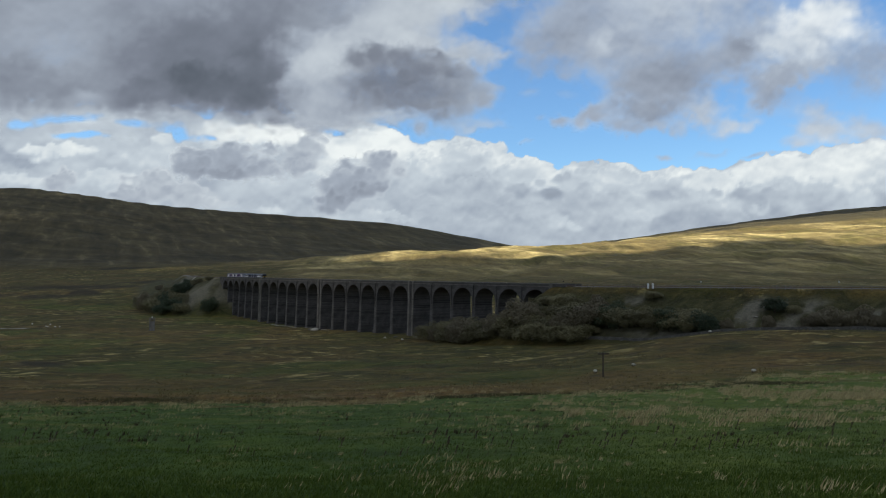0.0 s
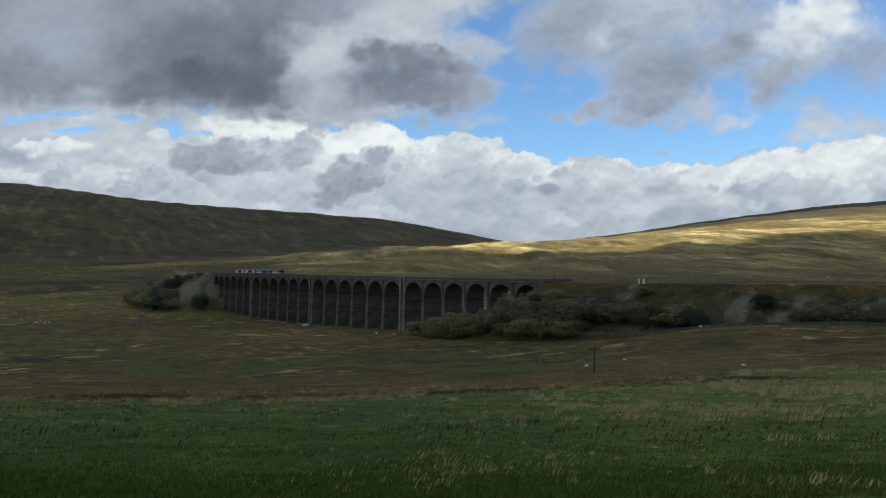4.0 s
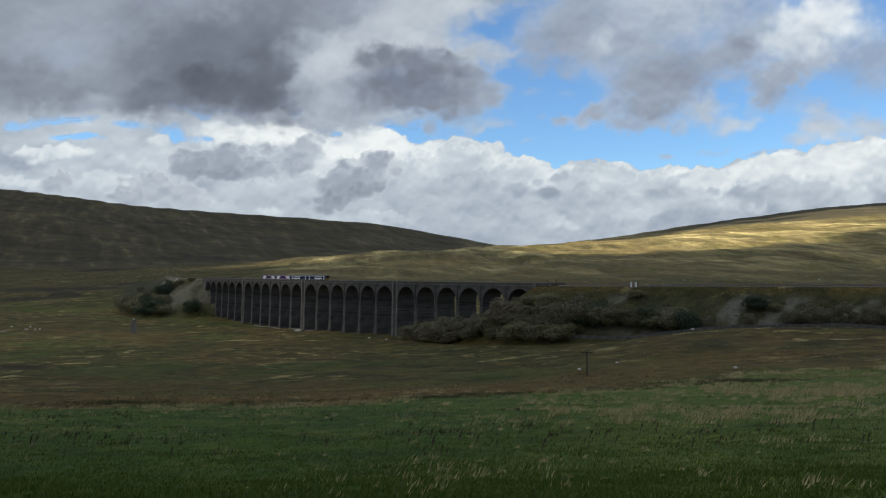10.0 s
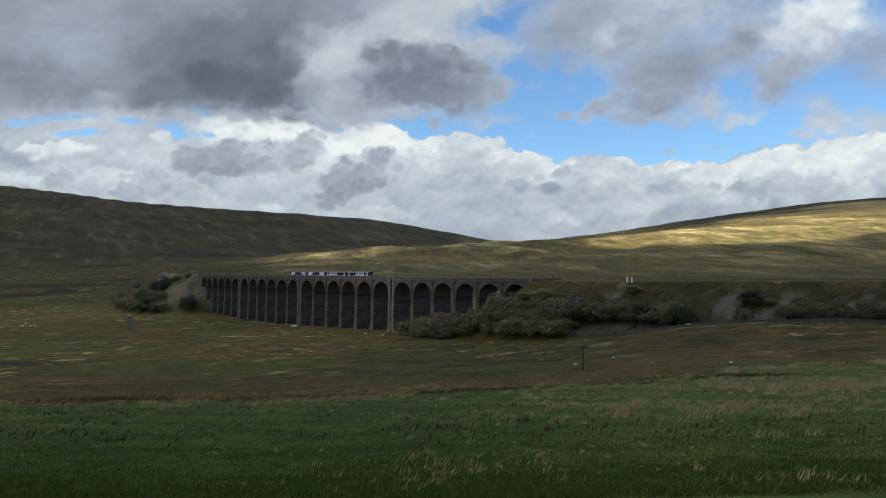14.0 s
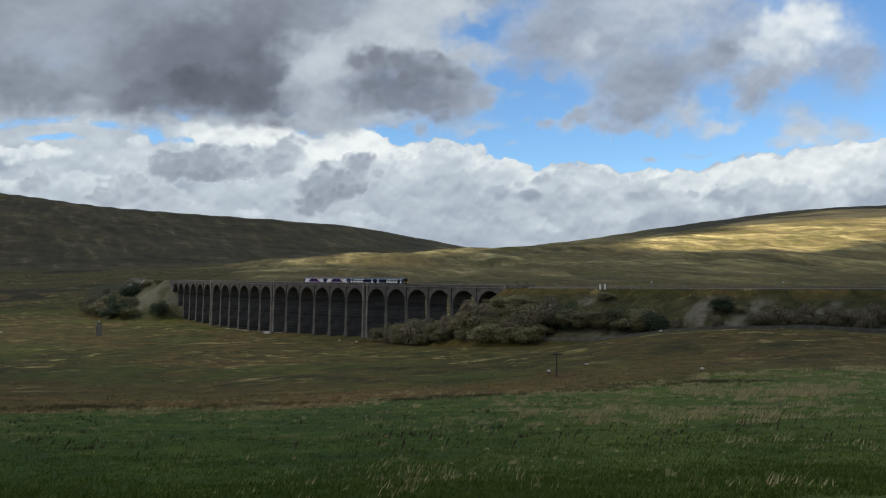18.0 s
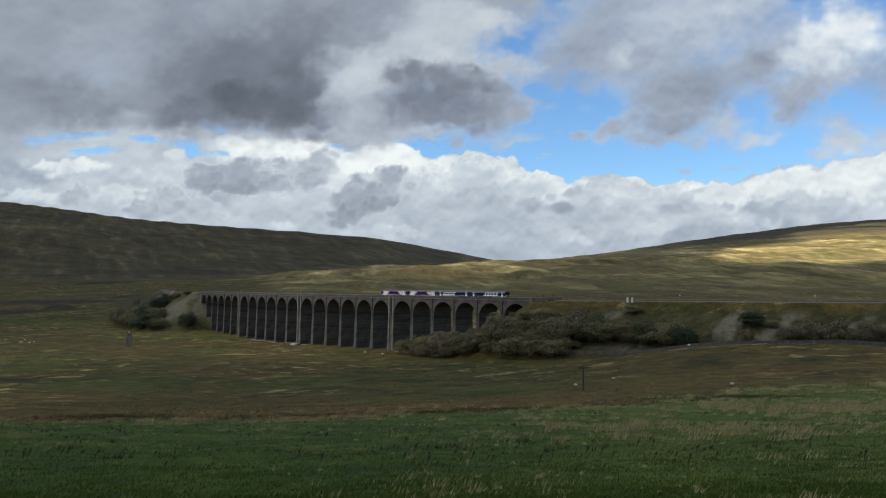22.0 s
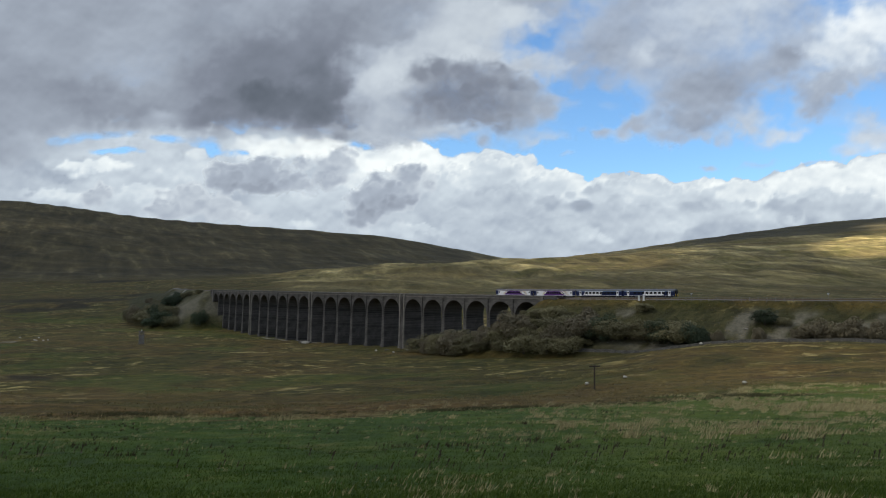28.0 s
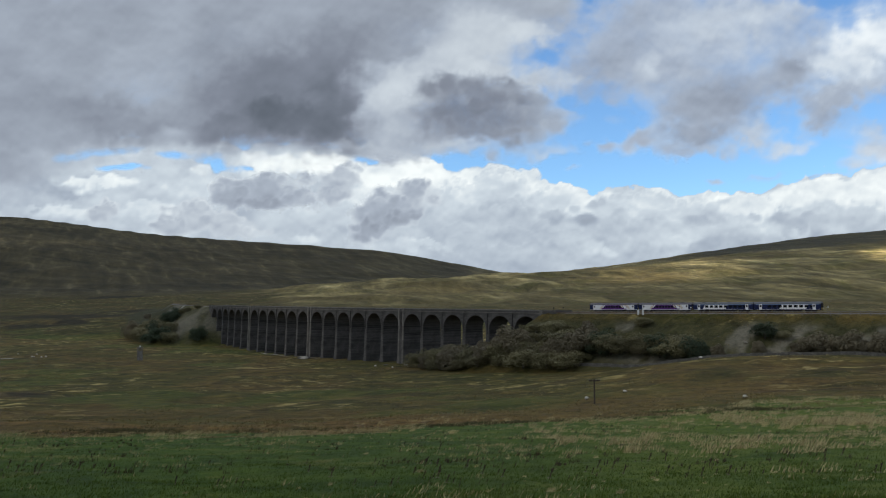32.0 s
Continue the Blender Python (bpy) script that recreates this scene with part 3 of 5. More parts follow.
LOW = [
    (300, 232, 52, 24, 0.8, 0.68, 0.85), (60, 250, 50, 20, 0.6, 0.60, 0.72), (90, 330, 60, 18, 0.8, 0.50, 0.62), (130, 345, 40, 10, 0.7, 0.46, 0.55), (40, 365, 60, 16, 0.7, 0.58, 0.66),
    (120, 372, 70, 14, 0.8, 0.86, 0.92), (180, 321, 62, 12, 0.95, 0.94, 0.99), (205, 314, 34, 8, 0.9, 0.95, 1.0), (270, 380, 60, 16, 0.8, 0.84, 0.92), (350, 335, 60, 26, 0.7, 0.74, 0.84), (350, 306, 24, 8, 0.8, 0.86, 0.95), (250, 350, 90, 22, 0.6, 0.70, 0.80),
    (480, 292, 70, 18, 0.95, 0.92, 1.0), (565, 288, 66, 26, 1, 0.95, 1.0), (690, 312, 86, 34, 1, 0.95, 1.0), (640, 350, 40, 22, 0.9, 0.88, 0.98), (745, 300, 40, 18, 1, 0.95, 1.0),
    (585, 385, 60, 22, 0.8, 0.74, 0.84), (560, 425, 120, 16, 0.8, 0.66, 0.74), (760, 432, 60, 12, 0.8, 0.74, 0.84), (540, 425, 30, 10, 0.7, 0.86, 0.92)]
HEAPS = [
    ("pale grey cumulus just over the hill's edge", [(185, 382, 30, 28, 1, 0.54, 0.73), (195, 366, 18, 14, 1, 0.56, 0.77)]),
    ("grey cumulus rising behind the long hill", [(330, 398, 66, 34, 1, 0.54, 0.71), (300, 405, 40, 24, 1, 0.52, 0.69), (345, 372, 30, 20, 1, 0.56, 0.77), (400, 395, 60, 18, 0.9, 0.58, 0.73), (430, 412, 60, 14, 0.8, 0.64, 0.79)]),
    ("soft grey cumulus with a white rim", [(600, 322, 44, 34, 0.95, 0.56, 0.79), (620, 300, 26, 20, 0.9, 0.62, 0.85), (590, 345, 36, 14, 0.9, 0.54, 0.71)]),
    ("small dark grey puff of cumulus", [(543, 312, 17, 14, 1, 0.48, 0.69), (535, 322, 18, 8, 0.9, 0.52, 0.69)]),
    ("dark grey cumulus with a flat base", [(450, 348, 78, 32, 1, 0.44, 0.65), (408, 346, 38, 34, 1, 0.46, 0.69), (475, 322, 26, 20, 1, 0.47, 0.71), (520, 356, 40, 18, 0.9, 0.50, 0.69), (450, 366, 70, 12, 0.9, 0.40, 0.53)]),
    ("slanting dark grey cumulus with rounded heads", [(690, 385, 82, 34, 1, 0.44, 0.67, 24), (735, 342, 30, 26, 1, 0.48, 0.75), (690, 362, 40, 24, 1, 0.47, 0.73), (650, 408, 46, 18, 1, 0.44, 0.61, 12), (720, 392, 44, 20, 0.9, 0.40, 0.55, 20), (765, 355, 12, 12, 0.8, 0.57, 0.79)])]
PILES = [
    (850, 352, 84, 50, 1, 0.67, 0.86), (905, 330, 34, 26, 1, 0.71, 0.88), (870, 320, 36, 20, 1, 0.73, 0.88), (815, 330, 34, 22, 1, 0.75, 0.91), (790, 345, 30, 30, 0.9, 0.69, 0.85), (940, 375, 52, 34, 0.9, 0.63, 0.77), (880, 380, 60, 26, 0.8, 0.61, 0.71),
    (985, 350, 40, 24, 1, 0.75, 0.89), (1005, 338, 22, 14, 1, 0.77, 0.89), (1090, 365, 50, 24, 0.9, 0.69, 0.83), (1150, 352, 44, 20, 0.9, 0.69, 0.83), (1210, 368, 50, 26, 0.9, 0.67, 0.81),
    (1330, 362, 60, 24, 0.9, 0.87, 0.95), (1400, 352, 70, 20, 0.95, 0.91, 0.97), (1500, 335, 90, 26, 1, 0.92, 0.97), (1560, 340, 60, 40, 1, 0.87, 0.97), (1500, 385, 90, 22, 0.8, 0.67, 0.77), (1290, 410, 90, 20, 0.8, 0.63, 0.71), (1640, 330, 90, 40, 1, 0.85, 0.97), (1120, 410, 120, 24, 0.7, 0.63, 0.73)]
FLECKS = [
    (812, 402, 34, 14, 0.8, 0.61, 0.73), (920, 420, 70, 18, 0.8, 0.59, 0.69), (840, 425, 60, 16, 0.8, 0.61, 0.69), (860, 446, 160, 10, 0.8, 0.57, 0.63), (986, 386, 30, 15, 0.9, 0.55, 0.71), (960, 395, 20, 10, 0.8, 0.60, 0.71), (1038, 390, 26, 10, 1, 0.51, 0.61),
    (1048, 365, 14, 10, 0.9, 0.53, 0.65), (1064, 360, 9, 9, 0.8, 0.55, 0.67), (1020, 372, 12, 7, 0.8, 0.60, 0.71), (1230, 388, 52, 12, 0.85, 0.58, 0.67), (1262, 366, 44, 9, 0.8, 0.65, 0.75, 12), (1180, 395, 24, 10, 0.7, 0.65, 0.75), (1340, 384, 12, 8, 0.9, 0.59, 0.69),
    (1410, 390, 56, 12, 0.95, 0.57, 0.67), (1385, 380, 16, 8, 0.8, 0.59, 0.69), (1455, 388, 26, 9, 0.8, 0.61, 0.69), (1095, 385, 20, 12, 0.7, 0.65, 0.77), (1000, 425, 50, 14, 0.6, 0.67, 0.75), (730, 330, 10, 6, 0.5, 0.65, 0.75), (1540, 372, 60, 12, 0.7, 0.71, 0.79)]
# the broken cloud to the right, thin and grey below, white where the sun reaches it
HIGH = [
    # first three: unseen cover behind the rain cloud, added to block sun from the left hill
    (-620, 60, 620, 360, 1, 0.5, 0.5), (-100, 40, 420, 260, 1, 0.5, 0.5), (300, 60, 240, 160, 0.9, 0.5, 0.5),
    (1230, 40, 200, 110, 0.9, 0.51, 0.61), (1120, 90, 110, 80, 0.85, 0.45, 0.55), (1068, 138, 104, 58, 1, 0.43, 0.54), (1100, 60, 90, 80, 0.8, 0.46, 0.56), (1350, 60, 150, 90, 0.85, 0.57, 0.69), (1440, 110, 90, 60, 0.75, 0.55, 0.65), (1180, 150, 90, 50, 0.7, 0.43, 0.51),
    (1262, 200, 120, 70, 1, 0.37, 0.50, 16), (1300, 190, 120, 46, 0.8, 0.40, 0.50, 24), (1230, 120, 90, 60, 0.8, 0.45, 0.51), (1222, 242, 66, 30, 1, 0.36, 0.48, 14), (1185, 262, 24, 16, 0.8, 0.43, 0.53), (1390, 140, 70, 40, 0.8, 0.41, 0.51, 18), (1410, 128, 34, 22, 0.7, 0.37, 0.45),
    (1330, 50, 60, 30, 0.6, 0.75, 0.83), (1260, 45, 40, 24, 0.5, 0.69, 0.77), (1300, 95, 30, 26, 0.5, 0.69, 0.75), (1390, 25, 60, 26, 0.5, 0.73, 0.81), (1152, 125, 26, 26, 0.75, 0.75, 0.81), (1195, 25, 60, 40, 0.4, 0.43, 0.47),
    (1565, 70, 104, 84, 1, 0.96, 1.0), (1530, 95, 60, 56, 1, 0.95, 1.0), (1500, 120, 50, 40, 0.85, 0.82, 0.92), (1530, 150, 90, 34, 0.75, 0.54, 0.64, 24), (1468, 198, 58, 50, 1, 0.42, 0.56), (1455, 225, 34, 28, 0.85, 0.41, 0.52), (1430, 180, 46, 22, 0.6, 0.45, 0.55), (1500, 175, 54, 26, 0.7, 0.48, 0.60, 30),
    (1650, 160, 100, 74, 0.9, 0.44, 0.58), (1655, 265, 100, 36, 0.9, 0.72, 0.88)]
HIGH_WISPS = [
    (1350, 236, 54, 24, 0.8, 0.70, 0.80), (1392, 270, 40, 24, 0.85, 0.76, 0.86), (1430, 262, 24, 14, 0.6, 0.72, 0.82), (1545, 268, 62, 36, 0.9, 0.74, 0.88), (1550, 235, 50, 26, 0.6, 0.66, 0.80), (1510, 292, 40, 12, 0.6, 0.66, 0.76),
    (1140, 248, 40, 22, 0.95, 0.50, 0.60, 20), (1082, 261, 24, 13, 0.9, 0.52, 0.60, 20), (1045, 258, 18, 10, 0.5, 0.56, 0.62, 20), (1255, 262, 60, 12, 0.6, 0.60, 0.70), (1270, 322, 20, 6, 0.8, 0.56, 0.62), (1350, 315, 44, 12, 0.5, 0.66, 0.74), (1430, 322, 40, 7, 0.7, 0.54, 0.62, 8),
    (1480, 312, 40, 7, 0.6, 0.62, 0.70, 6), (1020, 215, 24, 14, 0.4, 0.74, 0.8), (1090, 216, 30, 10, 0.35, 0.78, 0.84), (1015, 298, 22, 6, 0.5, 0.66, 0.74)]
# the rain cloud, with the smaller grey one beside it and the thin sheet behind both
DARK = [
    (-160, 120, 280, 200, 1, 0.35, 0.39), (150, 70, 330, 190, 1, 0.39, 0.41), (430, 10, 330, 120, 1, 0.39, 0.41), (720, 10, 250, 100, 1, 0.38, 0.48), (900, 10, 140, 76, 0.95, 0.45, 0.61), (960, 20, 90, 50, 0.7, 0.46, 0.61), (60, 40, 120, 60, 0.5, 0.45, 0.45), (30, 210, 200, 100, 1, 0.35, 0.43), (10, 300, 110, 46, 0.8, 0.41, 0.61),
    (780, 110, 170, 56, 0.95, 0.52, 0.67), (700, 150, 130, 60, 0.95, 0.61, 0.69), (860, 80, 76, 36, 0.7, 0.69, 0.77), (950, 75, 50, 24, 0.7, 0.71, 0.79), (920, 60, 40, 20, 0.6, 0.73, 0.79),
    (690, 225, 90, 56, 0.9, 0.43, 0.65), (760, 245, 110, 36, 0.85, 0.44, 0.61), (950, 155, 84, 30, 0.85, 0.65, 0.75), (1000, 150, 30, 24, 0.6, 0.65, 0.75), (790, 150, 120, 26, 0.75, 0.73, 0.81, 14), (690, 180, 56, 14, 0.6, 0.75, 0.81, 32), (870, 140, 60, 20, 0.6, 0.69, 0.77, -14), (930, 235, 80, 30, 0.7, 0.50, 0.65),
    (230, 212, 170, 50, 1, 0.31, 0.39), (230, 225, 110, 32, 0.8, 0.27, 0.35), (470, 150, 200, 130, 0.95, 0.27, 0.39), (660, 90, 120, 70, 0.75, 0.31, 0.39), (515, 165, 190, 125, 1, 0.20, 0.38), (500, 225, 150, 52, 1, 0.11, 0.27), (590, 195, 70, 76, 0.9, 0.10, 0.27), (520, 215, 110, 50, 0.85, 0.05, 0.15), (590, 100, 70, 90, 0.6, 0.21, 0.27, -20), (400, 225, 60, 34, 0.8, 0.19, 0.29)]
DARK_EDGES = [
    (300, 234, 30, 12, 0.5, 0.65, 0.71), (150, 245, 60, 20, 0.6, 0.40, 0.48), (735, 128, 110, 40, 0.8, 0.70, 0.78, 14), (700, 165, 70, 34, 0.8, 0.72, 0.80, 30), (680, 215, 46, 40, 0.7, 0.64, 0.72), (850, 60, 90, 40, 0.6, 0.66, 0.72)]
GREY = [
    (840, 200, 139, 72, 0.95, 0.26, 0.44), (800, 190, 81, 53, 0.8, 0.20, 0.32), (870, 190, 81, 51, 0.85, 0.18, 0.32), (840, 235, 88, 35, 0.8, 0.24, 0.36), (890, 160, 58, 30, 0.7, 0.26, 0.42), (960, 205, 58, 23, 0.6, 0.40, 0.57, -10), (985, 222, 35, 14, 0.6, 0.42, 0.59)]
RAGS = [
    (742, 272, 14, 22, 0.8, 0.44, 0.57), (870, 284, 16, 14, 0.8, 0.44, 0.57, 20), (690, 262, 60, 14, 0.7, 0.57, 0.67), (960, 270, 60, 14, 0.6, 0.71, 0.79), (800, 272, 60, 14, 0.7, 0.65, 0.75), (615, 255, 34, 16, 0.7, 0.40, 0.57), (1010, 205, 16, 8, 0.4, 0.55, 0.65)]


def heaped(items, rng, count=12, share=1.0):
    """The clouds with smaller heads heaped on their upper sides."""
    out = []
    for cx, cy, rx, ry, strength, core, rim, *turn in items:
        strength = strength * share
        out.append((cx, cy, rx, ry, strength, core, rim, *turn))
        if min(rx, ry) < 12:
            continue
        size = math.sqrt(rx * ry)
        for k in range(count):
            t = math.pi * rng.uniform(0.02, 0.98)
            q = rng.uniform(0.35, 0.85)
            r = size * rng.uniform(0.18, 0.36)
            lift = rng.uniform(-0.05, 0.05)
            out.append((cx + math.cos(t) * rx * q, cy - math.sin(t) * ry * q * 0.9, r * 1.25, r, strength * 0.8, core + lift + 0.02, min(1.0, rim + 0.05 + lift)))
        out.append((cx, cy + ry * 0.35, rx * 0.8, ry * 0.5, strength * 0.6, core, core + 0.04, *turn))
    return out


heads = random.Random(55)
LOW_HEADS = []
for k in range(40):                                 # white heads along the bank's crest
    c = 940 + k * 20 + heads.uniform(-8, 8)
    r = heads.uniform(8, 18)
    LOW_HEADS.append((c, float(np.interp(c, LOW_TOP[0], LOW_TOP[1])) + heads.uniform(2, 14), r * 1.4, r, 0.8, heads.uniform(0.72, 0.86), 0.94))
for k in range(110):                                # paler and darker heads within it
    c, r = heads.uniform(960, 1700), heads.uniform(8, 22)
    top = float(np.interp(c, LOW_TOP[0], LOW_TOP[1]))
    tone = heads.uniform(0.56, 0.84)
    LOW_HEADS.append((c, top + heads.uniform(16, 100), r * 1.5, r, 0.6, tone, tone + 0.12))

low_clouds = cloud_layer("cumulus_bank", 4920, low_ups, all_turns, LOW_HEADS + LOW + heaped(PILES, heads, 7) + FLECKS, 3.6, 101, "bank of white and grey cumulus low over the hills", 0.75,
                         (0.66, 1.10), 0.8, holes=LOW_HOLES, floor=LOW_TOP, relief=0.15, grain=0.17, tint=(0.98, 1.0, 1.01))


def lone_cloud(name, label, items, radius, seed, margin=50, **look_of):
    """A cloud of its own on a small shell round its items."""
    c0, c1 = min(c[0] - c[2] for c in items) - margin, max(c[0] + c[2] for c in items) + margin
    r0, r1 = min(c[1] - c[3] for c in items) - margin, max(c[1] + c[3] for c in items) + margin
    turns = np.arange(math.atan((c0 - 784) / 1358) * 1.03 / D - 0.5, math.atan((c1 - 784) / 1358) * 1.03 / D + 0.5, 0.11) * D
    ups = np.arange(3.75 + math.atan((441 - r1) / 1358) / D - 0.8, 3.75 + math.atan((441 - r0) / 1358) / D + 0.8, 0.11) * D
    return cloud_layer(name, radius, ups, turns, items, 3.6, seed, label, 0.0, **look_of)


heap_clouds = [lone_cloud("cumulus_cloud", label, heaped(items, heads, 7), 4914 - 2 * k, 120 + 11 * k, crisp=(0.40, 1.22), ragged=0.8, relief=0.12, grain=0.08, thin=(0.10, 1.0), pale=0.82) for k, (label, items) in enumerate(HEAPS)]
high_clouds = cloud_layer("broken_cloud", 4880, high_ups, all_turns, [(*c[:4], c[4] * 0.86, *c[5:]) for c in HIGH] + HIGH_WISPS, 2.6, 202, "broken grey and white clouds with blue gaps", 0.95,
                          (0.10, 1.36), 0.9, relief=0.10, small=0.9, grain=0.08, tint=(0.98, 1.0, 1.035), thin=(0.12, 0.98))
dark_cloud = cloud_layer("rain_cloud", 4840, np.arange(6.0, 27, 0.13) * D, np.arange(-58, 18, 0.13) * D, DARK + DARK_EDGES, 2.4, 303, "large dark grey rain cloud under a thin sheet", 0.0,
                         (0.15, 1.34), 0.9, relief=0.06, small=0.7, grain=0.06, thin=(0.14, 0.92))
grey_cloud = lone_cloud("grey_cloud", "smaller dark grey cloud with torn edges", [(835, 205, 175, 84, 0.75, 0.42, 0.58)] + heaped(GREY, heads, 4, 0.9) + RAGS, 4830, 330, crisp=(0.15, 1.34), ragged=0.9, small=0.9, relief=0.06, grain=0.06, thin=(0.06, 1.10), pale=0.60)
# never in view: added to shade the land, its cover tuned patch by patch
overhead = cloud_layer("overhead_cloud", 4800, over_ups, np.linspace(-180, 180, 241) * D, [], 2.2, 404, "unseen grey cloud overhead, broken and thinned to shape the sunlight", 0.77, gap=GAPS,
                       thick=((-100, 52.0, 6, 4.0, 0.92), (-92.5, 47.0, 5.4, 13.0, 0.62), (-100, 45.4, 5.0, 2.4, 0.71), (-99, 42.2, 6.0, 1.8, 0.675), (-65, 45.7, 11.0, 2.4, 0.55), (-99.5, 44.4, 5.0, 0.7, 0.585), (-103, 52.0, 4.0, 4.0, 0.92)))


# ---- building helpers ----
def part(name, bm, mat, parent, label="", at=None):
    me = bpy.data.meshes.new(name)
    bm.to_mesh(me)
    bm.free()
    me.materials.append(mat)
    ob = new(name, me)
    ob.parent = parent
    if at is not None:
        ob.matrix_basis = at
    return tagged(ob, label)


def share(ob, parent, at):
    """Another piece on the same mesh."""
    o = new(ob.name.split(".")[0], ob.data)
    o.parent, o.matrix_basis = parent, at
    return o


def thing(name, label, category, group="", kind="", at=None):
    ob = tagged(new(name), label, category, group, kind)
    if at is not None:
        ob.matrix_basis = at
    return ob


def block(bm, x0, x1, y0, y1, z0, z1, top=(0, 0)):
    """A box; top: how far its upper face is drawn in along x and y."""
    tx, ty = top
    p = [bm.verts.new(c) for c in ((x0, y0, z0), (x1, y0, z0), (x1, y1, z0), (x0, y1, z0),
                                   (x0 + tx, y0 + ty, z1), (x1 - tx, y0 + ty, z1), (x1 - tx, y1 - ty, z1), (x0 + tx, y1 - ty, z1))]
    for q in ((3, 2, 1, 0), (4, 5, 6, 7), (0, 1, 5, 4), (1, 2, 6, 5), (2, 3, 7, 6), (3, 0, 4, 7)):
        bm.faces.new([p[i] for i in q])
    return bm


def box(*a, **k):
    return block(bmesh.new(), *a, **k)


def rounded(bm, width=0.05, segments=1):
    bmesh.ops.bevel(bm, geom=bm.edges[:], offset=width, segments=segments, affect="EDGES")
    return bm


def extrude(outline, axis, a, b):
    """A solid from an outline of (u, v), drawn out along an axis from a to b."""
    bm = bmesh.new()
    order = {"x": lambda u, v, w: (w, u, v), "y": lambda u, v, w: (u, w, v), "z": lambda u, v, w: (u, v, w)}[axis]
    rings = [[bm.verts.new(order(u, v, w)) for u, v in outline] for w in (a, b)]
    n = len(outline)
    for i in range(n):
        bm.faces.new((rings[0][i], rings[0][(i + 1) % n], rings[1][(i + 1) % n], rings[1][i]))
    bm.faces.new(rings[0])
    bm.faces.new(rings[1][::-1])
    bmesh.ops.recalc_face_normals(bm, faces=bm.faces[:])
    return bm


def rod(bm, a, b, ra, rb, sides=6):
    a, b = Vector(a), Vector(b)
    side = (b - a).normalized().orthogonal().normalized()
    other = (b - a).normalized().cross(side)
    rings = []
    for c, r in ((a, ra), (b, rb)):
        rings.append([bm.verts.new(c + (side * math.cos(t) + other * math.sin(t)) * r) for t in (2 * math.pi * i / sides for i in range(sides))])
    for i in range(sides):
        bm.faces.new((rings[0][i], rings[0][(i + 1) % sides], rings[1][(i + 1) % sides], rings[1][i]))
    bm.faces.new(rings[1])
    bm.faces.new(rings[0][::-1])
    return bm


def along(s, z=0.0, side=0.0):
    """Pose on the line at s: x runs with s, y to its left, z up."""
    x, y, h = track(s)
    return Matrix.Translation((x - math.sin(h) * side, y + math.cos(h) * side, z)) @ Matrix.Rotation(h, 4, "Z")


# ---- the viaduct: 24 arches, every sixth pier thicker ----
PITCH, KING = 15.54, 2.7
PAR_TOP = EYE - 4.9
DECK = PAR_TOP - 1.4
SPRING = EYE - 14.5
BACK = 7.0                                         # from the line's middle to the far face
viaduct = thing("viaduct", "long curved dark limestone railway viaduct of twenty-four arches", "viaduct")
pier_s, s0 = [], 8.5 - PITCH / 2
edges = [s0]
s = s0
for i in range(24):
    s += PITCH
    if i in (5, 11, 17):
        edges.append(s + KING / 2)
        s += KING
    else:
        edges.append(s)


def arch_part(a, b, wa, wb):
    """One span between pier middles, wa and wb the half thickness of the piers at their tops."""
    mid = (a + b) / 2
    long_ = b - a
    base = along(mid, 0)
    x0, x1 = -long_ / 2, long_ / 2
    r = (long_ - wa - wb) / 2
    cx = (x0 + wa + x1 - wb) / 2
    curve = [(cx + r * math.cos(math.pi * k / 20), SPRING + r * math.sin(math.pi * k / 20)) for k in range(21)]
    span = part("arch", extrude([(x1, DECK), (x1, SPRING)] + curve + [(x0, SPRING), (x0, DECK)], "y", -BACK, HALF), STONE, viaduct, at=base)
    for side in (-1, 1):
        face = HALF if side > 0 else BACK
        ring = bmesh.new()
        y0, y1 = sorted((side * (face - 0.1), side * (face + 0.09)))
        loops = []
        for k in range(21):
            t = math.pi * k / 20
            loops.append([ring.verts.new((cx + q * math.cos(t), yy, SPRING + q * math.sin(t))) for q, yy in ((r - 0.02, y0), (r + 0.75, y0), (r + 0.75, y1), (r - 0.02, y1))])
        for a_, b_ in zip(loops, loops[1:]):
            for j in range(4):
                ring.faces.new((a_[j], a_[(j + 1) % 4], b_[(j + 1) % 4], b_[j]))
        ring.faces.new(loops[0][::-1])
        ring.faces.new(loops[-1])
        bmesh.ops.recalc_face_normals(ring, faces=ring.faces[:])
        part("arch_ring", ring, STONE, span, "cut stone arch ring")
        y0, y1 = sorted((side * (face - 0.15), side * (face + 0.30)))
        part("string_course", box(x0, x1, y0, y1, DECK - 0.02, DECK + 0.28), STONE_PALE, span)
        y0, y1 = sorted((side * (face - 0.32), side * (face + 0.12)))
        wall = part("parapet", box(x0, x1, y0, y1, DECK + 0.28, PAR_TOP - 0.16), STONE, span)
        y0, y1 = sorted((side * (face - 0.40), side * (face + 0.20)))
        part("coping", box(x0, x1, y0, y1, PAR_TOP - 0.16, PAR_TOP, top=(0, 0.06)), STONE_PALE, span)


